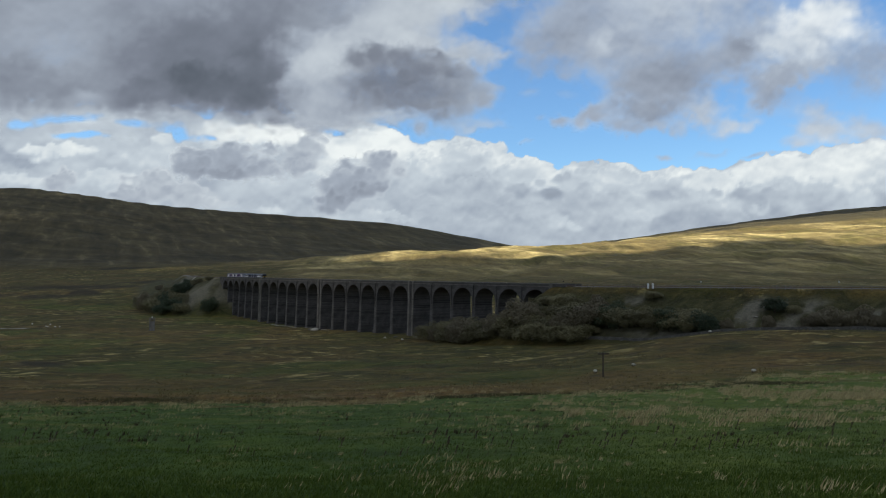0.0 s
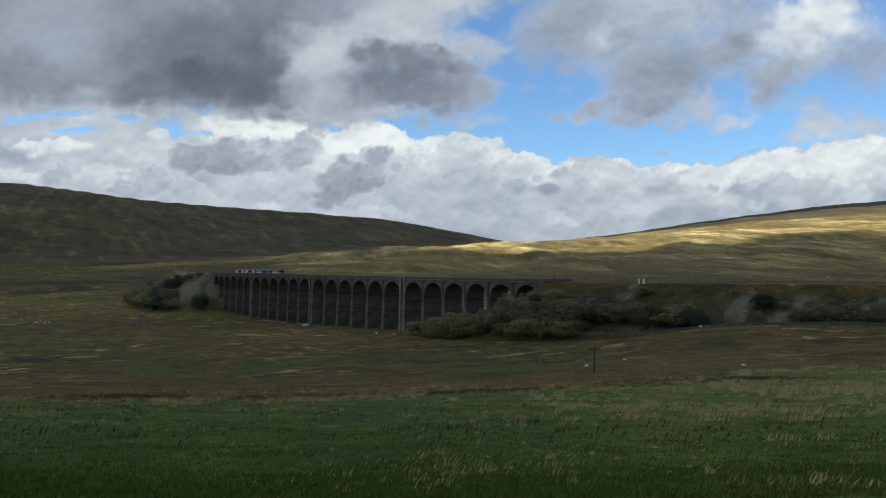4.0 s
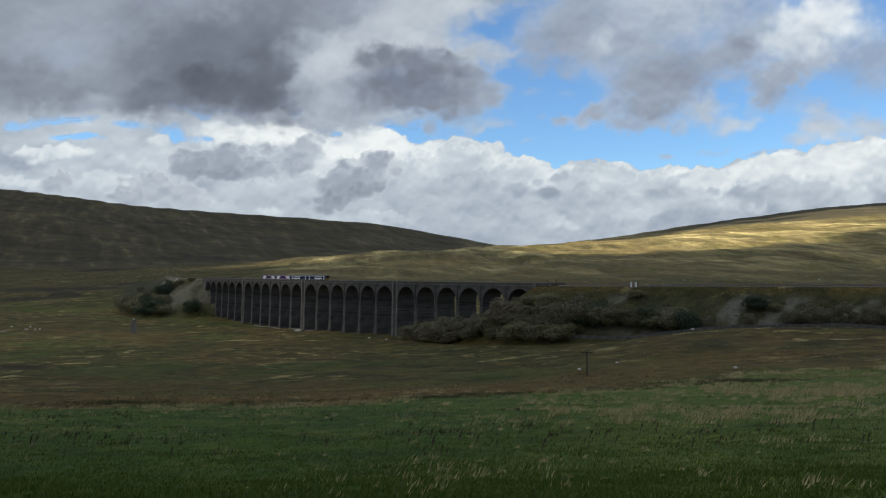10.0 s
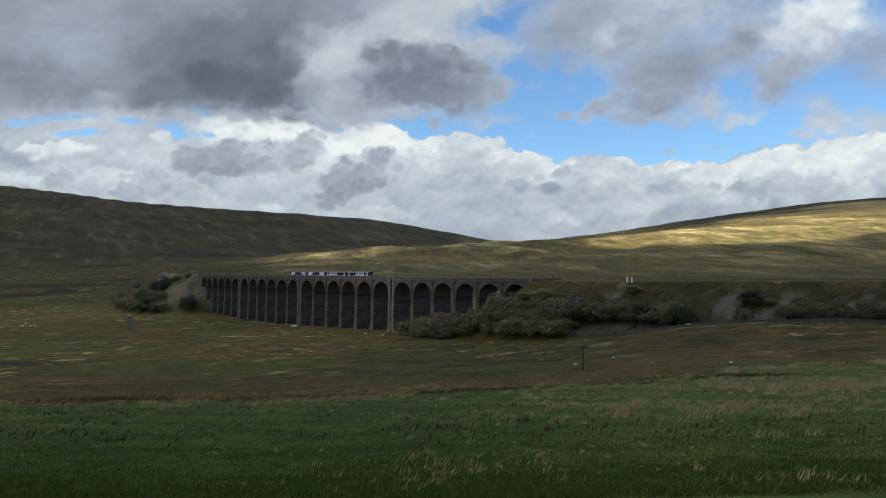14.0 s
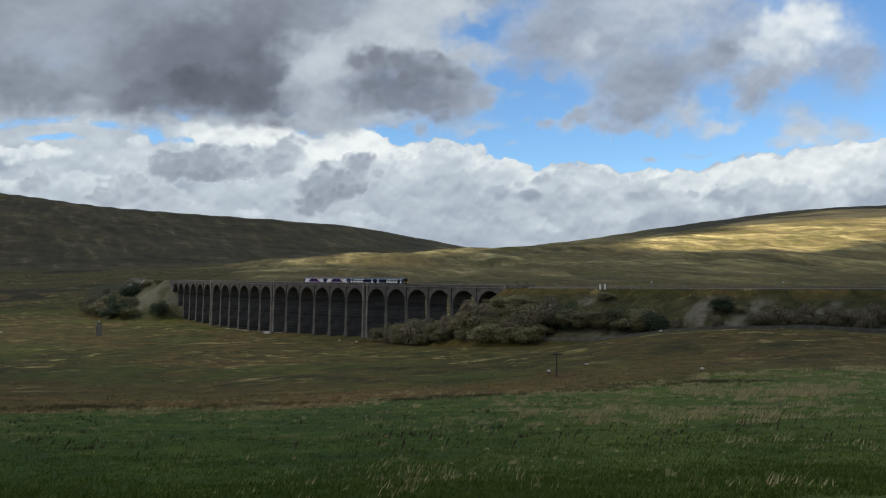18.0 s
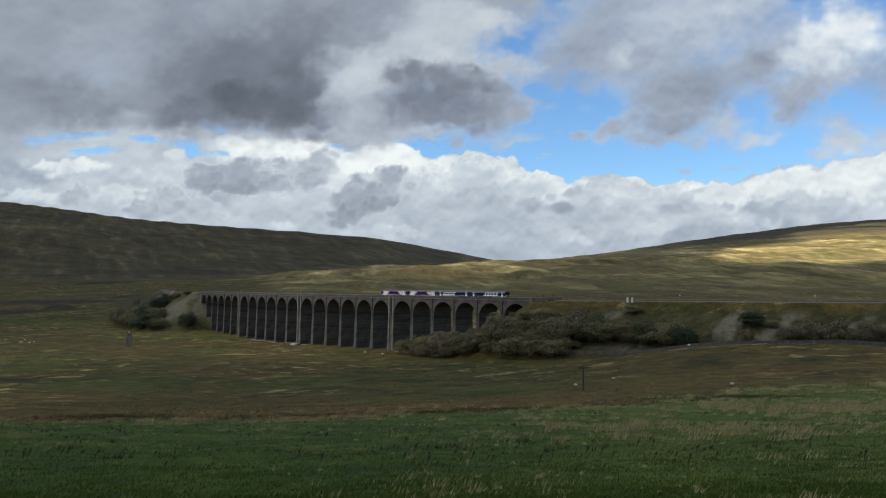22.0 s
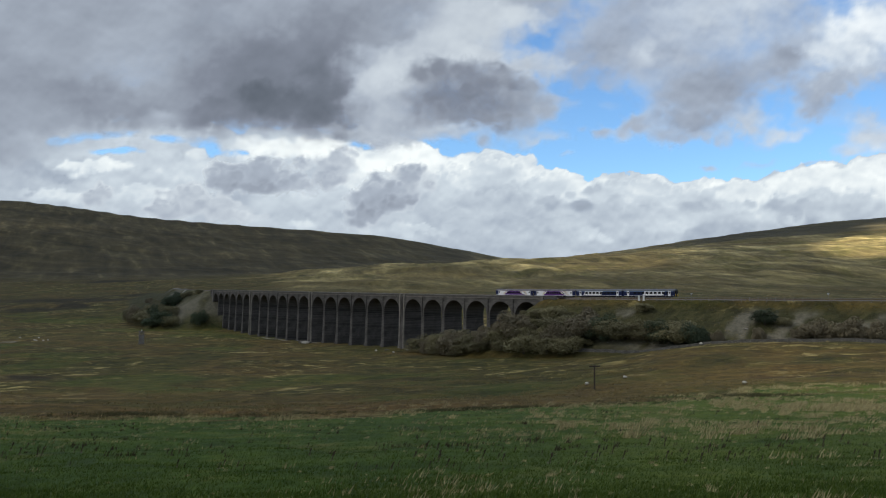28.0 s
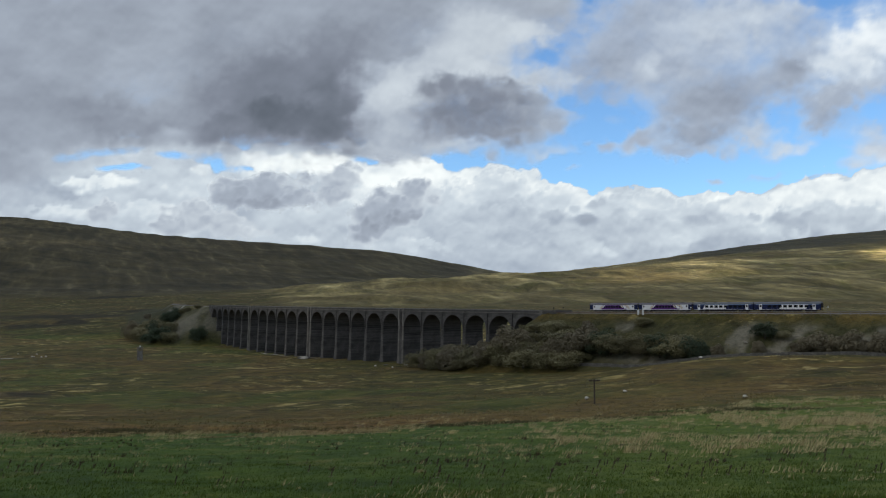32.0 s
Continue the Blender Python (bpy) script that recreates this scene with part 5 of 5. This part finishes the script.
def dock_plant(seed):
    """A dead dock: a stalk with side spikes of seed and a few leaves at its foot."""
    rng = random.Random(seed)
    dock = thing("dock_plant", "dead dark brown dock stalk with seed heads", "dock plant", "docks in the pasture")
    bm = rod(bmesh.new(), (0, 0, -0.05), (0.24, 0.0, 0.58), 0.014, 0.008, 5)
    part("stalk", bm, DOCK, dock)
    bm = bmesh.new()
    for k in range(16):
        h = rng.uniform(0.12, 0.56)
        a = rng.uniform(0, 6.28)
        s = Vector((0.41 * h, 0, h))
        e = s + Vector((math.cos(a) * 0.07 + 0.03, math.sin(a) * 0.07, rng.uniform(0.06, 0.16)))
        rod(bm, s, e, 0.036, 0.012, 4)
    part("seed_head", bm, DOCK, dock)
    bm = bmesh.new()
    for k in range(4):
        a = rng.uniform(0, 6.28)
        c, q = Vector((math.cos(a), math.sin(a), 0)), Vector((-math.sin(a), math.cos(a), 0))
        v = [bm.verts.new(p) for p in (c * 0.02, c * 0.12 + q * 0.04 + Vector((0, 0, 0.09)), c * 0.25 + Vector((0, 0, 0.05)), c * 0.12 - q * 0.04 + Vector((0, 0, 0.09)))]
        bm.faces.new(v)
    part("leaves", bm, LEAF_RUST, dock, "withered leaves at the foot")
    return dock


docks = [dock_plant(500 + k) for k in range(3)]
rng = random.Random(83)
k = 0
while k < 290:
    d = 1 / (1 / 20 + rng.random() * (1 / 92 - 1 / 20))
    u = rng.uniform(-0.62, 0.62)
    x = u * d
    if rng.random() > 0.25 + 0.75 * float(smooth(0.0, 0.5, fbm(np.array([x / 8]), np.array([d / 10]), 3, 91))[0]) * (1.0 if u < 0 else 0.7) or d < 24:
        continue
    m = pose(x, d, land(x, d), 0, 0, rng.uniform(-40, 40)) @ Matrix.Scale(rng.uniform(0.40, 0.80), 4)
    if k < 3:
        docks[k].matrix_basis = m
    else:
        copy_thing(docks[k % 3], m)
    k += 1


# ---- trees and bushes ----
def tree(name, high, wide, leaf, label, seed, trunk_share=0.25, count=620, size=0.55):
    """A tree of unit build: trunk, limbs and a ragged crown of leaf sprays."""
    rng = random.Random(seed)
    t = thing(name, label, "tree" if name == "tree" else "bush", "trees by the railway")
    bm = bmesh.new()
    top = high * 0.72
    lean = rng.uniform(-0.06, 0.06) * high
    rod(bm, (0, 0, -0.6), (lean * 0.4, 0, high * trunk_share), 0.030 * high, 0.022 * high, 7)
    rod(bm, (lean * 0.4, 0, high * trunk_share), (lean, 0, top), 0.022 * high, 0.006 * high, 6)
    trunk = part("trunk", bm, BARK, t)
    lobes = []
    for k in range(9):
        a = 6.283 * k / 9 + rng.uniform(-0.4, 0.4)
        h0 = rng.uniform(trunk_share, 0.6) * high
        reach = wide / 2 * rng.uniform(0.45, 0.80)
        tip = Vector((math.cos(a) * reach, math.sin(a) * reach, h0 + rng.uniform(0.05, 0.30) * high))
        part("limb", rod(bmesh.new(), (lean * h0 / high, 0, h0), tip, 0.012 * high, 0.004 * high, 5), BARK, t)
        lobes.append((tip, wide * rng.uniform(0.17, 0.27)))
    for k in range(11):                              # rounded heads over an uneven dome
        a = 2.4 * k + rng.uniform(-0.5, 0.5)
        up = (k + 0.5) / 11
        out = wide / 2 * math.sqrt(1 - up * up * 0.85) * rng.uniform(0.50, 0.72)
        lobes.append((Vector((math.cos(a) * out, math.sin(a) * out, high * (0.20 + 0.58 * up * rng.uniform(0.85, 1.08)))), wide * rng.uniform(0.16, 0.25)))
    tris = []
    for k in range(count):
        c, r = lobes[rng.randrange(len(lobes))]
        way = Vector((rng.gauss(0, 1), rng.gauss(0, 1), rng.gauss(0.25, 0.9))).normalized()
        d = way * r * rng.uniform(0.82, 1.08)
        d.z *= high / wide
        p = c + d
        s = size * rng.uniform(0.5, 1.25)
        lie = (way + Vector((rng.gauss(0, 0.45), rng.gauss(0, 0.45), rng.gauss(0, 0.45)))).normalized()
        u = lie.orthogonal().normalized()
        u.rotate(Matrix.Rotation(rng.uniform(0, 6.28), 3, lie))
        v = lie.cross(u)
        u, v = u * s, v * s * rng.uniform(0.4, 0.8)
        tris.append((p - u * 0.6 - v * 0.4, p + v * 0.9, p + u * 0.7 - v * 0.3))
    soup("crown", [[list(v) for v in tri] for tri in tris], leaf, parent=t)
    return t


KINDS = {
    "olive": [tree("tree", 9.0, 8.5, LEAF_OLIVE, "small olive-green broadleaf tree turning for autumn", 601, 0.14, 6200, 0.34),
              tree("tree", 8.0, 9.5, LEAF_OLIVE, "low spreading olive-green tree below the viaduct", 602, 0.10, 6200, 0.34)],
    "rust": [tree("bush", 6.0, 8.0, LEAF_RUST, "brown autumn bush at the embankment's foot", 603, 0.08, 6200, 0.34),
             tree("bush", 5.0, 8.5, LEAF_RUST, "low russet scrub on the embankment", 604, 0.06, 6200, 0.34)],
    "dark": [tree("tree", 9.0, 9.0, LEAF_DARK, "dark green rounded evergreen tree", 605, 0.10, 6200, 0.34),
             tree("tree", 7.0, 9.0, LEAF_DARK, "dark green dense bush below the embankment", 606, 0.06, 6200, 0.34)],
}
used = {k: 0 for k in KINDS}


def stand(kind, px, top_row, wide_px, off, d=None):
    """A tree on the bearing px, so far in front of the railway's line, as high as its top shows over its foot."""
    u = bearing(px)
    far_off = d
    d = d or 180.0
    while far_off is None and d < 900 and np.min(np.hypot(LINE[:, 0] - u * d, LINE[:, 1] - d)) > off:
        d += 1.0
    x, y = u * d, d
    z = land(x, y)
    high = max(2.0, EYE + (530 - top_row) / 1358 * d - z)
    wide = min(wide_px * d / 1358, 1.45 * high)
    first = KINDS[kind][used[kind] % 2]
    base_h, base_w = {"olive": ((9.0, 8.5), (8.0, 9.5)), "rust": ((6.0, 8.0), (5.0, 8.5)), "dark": ((9.0, 9.0), (7.0, 9.0))}[kind][used[kind] % 2]
    m = Matrix.Translation((x, y, z - 0.1)) @ Matrix.Rotation(rng.uniform(0, 6.28), 4, "Z") @ Matrix.Diagonal((wide / base_w, wide / base_w, high / base_h * 1.04, 1))
    if used[kind] < 2:
        first.matrix_basis = m
    else:
        copy_thing(first, m)
    used[kind] += 1


for row in ((778, 616, 62, 31), (830, 615, 68, 36), (885, 607, 68, 34), (925, 596, 70, 31), (742, 626, 34, 24), (768, 617, 44, 22), (800, 613, 50, 22), (832, 616, 54, 26), (866, 612, 52, 24), (898, 602, 54, 24), (950, 572, 60, 18),
            (976, 566, 62, 20), (1003, 584, 56, 24), (1056, 590, 46, 28), (1080, 594, 42, 29), (850, 628, 60, 33), (905, 622, 64, 33), (968, 600, 70, 30), (945, 608, 60, 33), (930, 592, 62, 28), (990, 590, 62, 29), (1016, 600, 56, 30), (1138, 562, 42, 13), (1385, 584, 46, 19), (1085, 592, 46, 28), (1148, 588, 54, 29), (1190, 595, 52, 29), (1214, 600, 46, 29), (1108, 598, 44, 28), (905, 600, 58, 17), (880, 612, 52, 18), (925, 585, 62, 15), (945, 590, 58, 22), (1010, 585, 50, 17), (780, 634, 50, 36), (815, 632, 56, 38), (846, 628, 60, 38), (886, 624, 64, 38), (926, 620, 64, 38), (966, 618, 64, 38), (1002, 622, 58, 37)):
    stand("olive", *row)
for row in ((803, 614, 66, 34), (858, 613, 68, 36), (908, 600, 68, 32), (924, 588, 56, 24), (1030, 600, 56, 30), (1108, 610, 40, 27), (1134, 612, 40, 28), (1200, 606, 46, 27), (885, 620, 60, 32),
            (1408, 612, 38, 26), (1436, 606, 46, 25), (1466, 612, 42, 26), (1496, 604, 50, 25), (1530, 609, 48, 26), (1562, 606, 48, 25), (1600, 600, 56, 22), (1645, 602, 56, 23),
            (940, 622, 66, 34), (985, 616, 70, 34), (1010, 618, 60, 33), (800, 632, 46, 31)):
    stand("rust", *row)
for row in ((1166, 592, 54, 30), (1230, 598, 50, 31), (1352, 570, 70, 19), (1060, 588, 52, 29)):
    stand("dark", *row)


def shrub(kind, px, off, high, wide_share):
    """A rounded shrub of a given height, so far in front of the railway's line."""
    u, d = bearing(px), 180.0
    while d < 900 and np.min(np.hypot(LINE[:, 0] - u * d, LINE[:, 1] - d)) > off:
        d += 1.0
    top = EYE - land(u * d, d) - high
    stand(kind, px, 530 + top / d * 1358, high * wide_share * 1358 / d, 0, d)


for k in range(46):
    shrub(rng.choice(("olive", "olive", "rust")), rng.uniform(750, 1060), rng.uniform(17, 38), rng.uniform(2.4, 4.4), rng.uniform(1.0, 1.35))
for k in range(7):
    shrub(rng.choice(("rust", "rust", "olive")), rng.uniform(1085, 1640), rng.uniform(22, 33), rng.uniform(2.2, 4.2), rng.uniform(1.0, 1.4))


def stand_low(kind, px, foot_row, wide_px, high_px):
    """A tree whose foot shows at a row of the picture tilted 3.75 degrees up, far off on the plain or the far embankment."""
    u = bearing(px)
    d = 480.0
    while d < 1000 and (EYE - land(u * d, d)) / d > (foot_row - 530) / 1358:
        d += 2.0
    stand(kind, px, foot_row - high_px, wide_px, 0, d)


for row in ((290, 606, 46, 28), (302, 574, 36, 22), (318, 558, 26, 14), (352, 606, 28, 25), (270, 608, 34, 22), (284, 596, 34, 24), (310, 566, 28, 14)):
    stand_low("dark", *row)
for row in ((255, 604, 36, 26), (275, 588, 40, 22), (250, 590, 28, 16), (262, 600, 30, 22), (300, 590, 34, 22), (290, 578, 32, 18), (325, 556, 22, 10), (240, 598, 24, 20), (304, 606, 32, 20), (232, 592, 20, 14), (334, 552, 20, 9), (352, 548, 22, 8)):
    stand_low("olive", *row)
for row in ((240, 602, 16, 18), (264, 566, 14, 8)):
    stand_low("rust", *row)


# ---- drystone wall at the embankment's foot ----
wall = thing("drystone_wall", "grey drystone field wall at the embankment's foot", "stone wall", kind="structure")


def wall_spot(s):
    x, y, h = track(s)
    off = 35.0 if s < -40 else 35.0 + (s + 40) * 0.05
    return x - math.sin(h) * off, y + math.cos(h) * off


rng = random.Random(91)
s = -22.0
while s > -330:
    ax, ay = wall_spot(s)
    bx, by = wall_spot(s - 4)
    z0, z1 = land(ax, ay), land(bx, by)
    long_ = math.hypot(bx - ax, by - ay)
    m = Matrix.Translation((ax, ay, 0)) @ Matrix.Rotation(math.atan2(by - ay, bx - ax), 4, "Z")
    bm = bmesh.new()
    block(bm, 0, long_, -0.35, 0.35, -0.5, 0.75, top=(0, 0.12))
    for v in bm.verts:
        v.co.z += z0 + (z1 - z0) * v.co.x / long_
    part("wall_run", bm, WALLSTONE, wall, at=m)
    bm = bmesh.new()
    q = 0.0
    while q < long_ - 0.2:
        w, h = rng.uniform(0.22, 0.5), rng.uniform(0.16, 0.36)
        zz = z0 + (z1 - z0) * q / long_ + 0.73
        block(bm, q, q + w, -0.24, 0.24, zz, zz + h, top=(0.04, 0.08))
        q += w + 0.03
    part("coping_stones", bm, WALLSTONE, wall, at=m)
    s -= 4

# ---- line-side fence, cabinets, railings and posts ----
fence = thing("trackside_fence", "grey post and rail fence along the railway", "fence", kind="structure")
post = rail = None
for k in range(100):
    s = -14 - k * 3.0
    at = along(s, rail_z(s) - 0.55, 5.6)
    if post is None:
        post = part("post", box(-0.08, 0.08, -0.08, 0.08, -0.8, 1.25, top=(0.01, 0.01)), SLEEPER, fence, at=at)
        rail = part("fence_rail", box(-3.02, 0.02, 0.08, 0.12, 0.95, 1.08), SLEEPER, fence, at=at)
    else:
        share(post, fence, at)
        share(rail, fence, at)
for s in (-48.8, -50.9):
    at = along(s, rail_z(s) - 0.7, 6.4)
    cabinet = thing("relay_cabinet", "white painted trackside relay cabinet", "cabinet", "cabinets beside the track", at=at)
    part("body", rounded(box(-0.30, 0.30, -0.30, 0.30, -0.2, 1.75), 0.03), WHITE, cabinet)
    part("roof", box(-0.35, 0.35, -0.35, 0.35, 1.75, 1.85, top=(0.04, 0.04)), WHITE, cabinet)
    for x in (-0.14, 0.14):
        part("door", box(x - 0.12, x + 0.12, 0.30, 0.325, 0.05, 1.66), WHITE, cabinet)
for s in (-7.0, -12.0, -70.0, -118.0, -150.0):
    at = along(s, rail_z(s) - 0.6, 5.0)
    p = thing("trackside_post", "slim grey trackside post with a small plate", "post", "posts beside the track", at=at)
    part("pole", rod(bmesh.new(), (0, 0, -0.5), (0, 0, 2.9), 0.07, 0.06, 8), UNDER if s > -20 else SLEEPER, p)
    part("plate", box(-0.25, 0.25, -0.10, -0.06, 2.3, 2.8), UNDER if s > -20 else WHITE, p)


# ---- telegraph poles ----
def telegraph(px, d, high, arm, label):
    x, y, z = place(bearing(px), d)
    p = thing("telegraph_pole", label, "telegraph pole", at=pose(x, y, z, 0, 0, 8))
    part("pole", rod(bmesh.new(), (0, 0, -0.8), (0, 0, high), 0.20, 0.15, 8), TIMBER, p)
    cross = part("crossarm", box(-arm / 2, arm / 2, -0.19, -0.06, high - 0.40, high - 0.14), TIMBER, p)
    for k in range(4):
        q = -arm / 2 + 0.15 + k * (arm - 0.3) / 3
        part("insulator", rod(bmesh.new(), (q, -0.125, high - 0.14), (q, -0.125, high + 0.10), 0.06, 0.05, 8), SLEEPER, cross)


telegraph(1050, on_field(1050, 713, 240)[1], 5.3, 2.5, "grey wooden telegraph pole with a crossarm on the moor")
x, y, z = place(bearing(252), 450)
hpole = thing("transformer_pole", "twin wooden transformer pole with a pale box on top", "transformer pole", at=pose(x, y, z, 0, 0, 20))
for q in (-1.2, 1.2):
    part("pole", rod(bmesh.new(), (q, 0, -0.8), (q, 0, 7.8), 0.34, 0.26, 8), STONE_PALE, hpole)
for h in (2.4, 5.2, 7.5):
    part("crossarm", box(-1.9, 1.9, -0.30, -0.14, h - 0.12, h + 0.12), SLEEPER, hpole)
part("transformer_box", rounded(box(-0.7, 0.7, -0.6, 0.5, 6.2, 7.7), 0.08), STONE_PALE, hpole)
part("insulator", rod(bmesh.new(), (0, -0.1, 7.7), (0, -0.1, 8.5), 0.30, 0.24, 8), WHITE, hpole)
part("stone_base", box(-1.7, 1.7, -0.9, 0.9, -0.4, 5.6, top=(0.6, 0.3)), STONE_PALE, hpole)


# ---- sheep ----
def sheep():
    s = thing("sheep", "white woolly sheep grazing on rough grass", "sheep", "sheep on the moor")
    bm = bmesh.new()
    bmesh.ops.create_icosphere(bm, subdivisions=2, radius=0.5)
    for v in bm.verts:
        n = 1 + 0.10 * noise.noise(v.co * 5)
        v.co = Vector((v.co.x * 1.15 * n, v.co.y * 0.72 * n, v.co.z * 0.72 * n + 0.68))
    part("fleece", bm, WOOL, s)
    head = part("head", rod(bmesh.new(), (0.52, 0, 0.78), (0.80, 0, 0.52), 0.14, 0.08, 8), WOOL, s)
    for y in (-0.12, 0.12):
        part("ear", rod(bmesh.new(), (0.54, y, 0.82), (0.50, y * 2.2, 0.84), 0.04, 0.02, 5), SHEEP_FACE, head)
    for x in (-0.34, 0.34):
        for y in (-0.18, 0.18):
            part("leg", rod(bmesh.new(), (x, y, -0.05), (x, y, 0.42), 0.045, 0.06, 6), SHEEP_FACE, s)
    return s


flock = sheep()
rng = random.Random(95)
for k, (px, d) in enumerate(((1036, on_field(1036, 707, 240)[1]), (1103, on_field(1103, 694, 260)[1]), (1313, on_field(1313, 704, 240)[1]), (63, 480), (66, 470), (79, 472), (87, 476), (71, 500), (696, 372), (666, 385), (1238, 256), (985, 300), (38, 505))):
    x, y, z = place(bearing(px), d)
    m = pose(x, y, z, 0, 0, rng.choice((0, 180)) + rng.uniform(-35, 35)) @ Matrix.Scale(0.85 if k < 3 else 1.1, 4)
    if k == 0:
        flock.matrix_basis = m
    else:
        copy_thing(flock, m)


# ---- boulders and pale gravel ways ----
def boulder(seed):
    bm = bmesh.new()
    bmesh.ops.create_icosphere(bm, subdivisions=2, radius=1.0)
    for v in bm.verts:
        v.co = v.co * (1 + 0.35 * noise.noise(v.co * 1.4 + Vector((seed, 0, 0))))
        v.co.z = v.co.z * 0.6 + 0.2
    me = bpy.data.meshes.new("boulder")
    bm.to_mesh(me)
    bm.free()
    me.materials.append(TRACK_PATH if seed % 2 else WALLSTONE)
    return tagged(new("boulder", me), "pale weathered limestone boulder lying in grass", "boulder", "boulders")


rocks = [boulder(k) for k in range(4)]
rng = random.Random(97)
spots = [(535, 470, 2.2), (541, 466, 2.6), (548, 468, 1.6), (666, 396, 0.7), (684, 396, 0.6), (720, 398, 0.6)]
for k in range(26):
    if k < len(spots):
        px, d, size = spots[k]
        x, y = bearing(px) * d, d
    else:
        s = rng.uniform(-200, -10)
        x, y, h = track(s)
        off = rng.uniform(12, 33)
        x, y, size = x - math.sin(h) * off, y + math.cos(h) * off, rng.uniform(0.15, 0.32)
    m = pose(x, y, land(x, y), 0, 0, rng.uniform(0, 360)) @ Matrix.Diagonal((size, size * rng.uniform(0.6, 1), size * rng.uniform(0.5, 0.9), 1))
    if k < 4:
        rocks[k].matrix_basis = m
    else:
        copy_thing(rocks[k % 4], m)


def way(name, label, points, wide):
    """A gravel way over the ground through (x, y) points."""
    bm = bmesh.new()
    last = None
    pts = []
    for (ax, ay), (bx, by) in zip(points, points[1:]):
        n = max(1, int(math.hypot(bx - ax, by - ay) / 3))
        pts += [(ax + (bx - ax) * k / n, ay + (by - ay) * k / n) for k in range(n)]
    pts.append(points[-1])
    for k, (x, y) in enumerate(pts):
        x2, y2 = pts[min(k + 1, len(pts) - 1)]
        x1, y1 = pts[max(k - 1, 0)]
        t = Vector((x2 - x1, y2 - y1, 0)).normalized()
        w = wide / 2 * (1 + 0.4 * noise.noise((x * 0.1, y * 0.1, 3)))
        now = [bm.verts.new((x - t.y * o, y + t.x * o, land(x - t.y * o, y + t.x * o) + 0.14)) for o in (-w, 0, w)]
        if last:
            for j in range(2):
                bm.faces.new((last[j], now[j], now[j + 1], last[j + 1]))
        last = now
    bmesh.ops.recalc_face_normals(bm, faces=bm.faces[:])
    for f in bm.faces:
        if f.normal.z < 0:
            f.normal_flip()
    me = bpy.data.meshes.new(name)
    bm.to_mesh(me)
    bm.free()
    me.materials.append(TRACK_PATH)
    return tagged(new(name, me), label, "path", kind="structure")


def spot(px, d):
    return bearing(px) * d, d


way("path", "pale gravel path at the foot of the viaduct", [(track(s)[0] - math.sin(track(s)[2]) * 9, track(s)[1] + math.cos(track(s)[2]) * 9) for s in range(172, 262, 12)], 1.8)
way("path", "pale gravel path climbing to the railway", [spot(296, 655), spot(312, 672), spot(322, 690), spot(334, 712)], 1.5)
way("path", "pale gravel way beside the railway", [spot(322, 735), spot(336, 755), spot(352, 775), spot(366, 790)], 5.0)
way("path", "pale gravel way over the moor", [spot(-60, 455), spot(-10, 462), spot(30, 458)], 4.0)


motions()
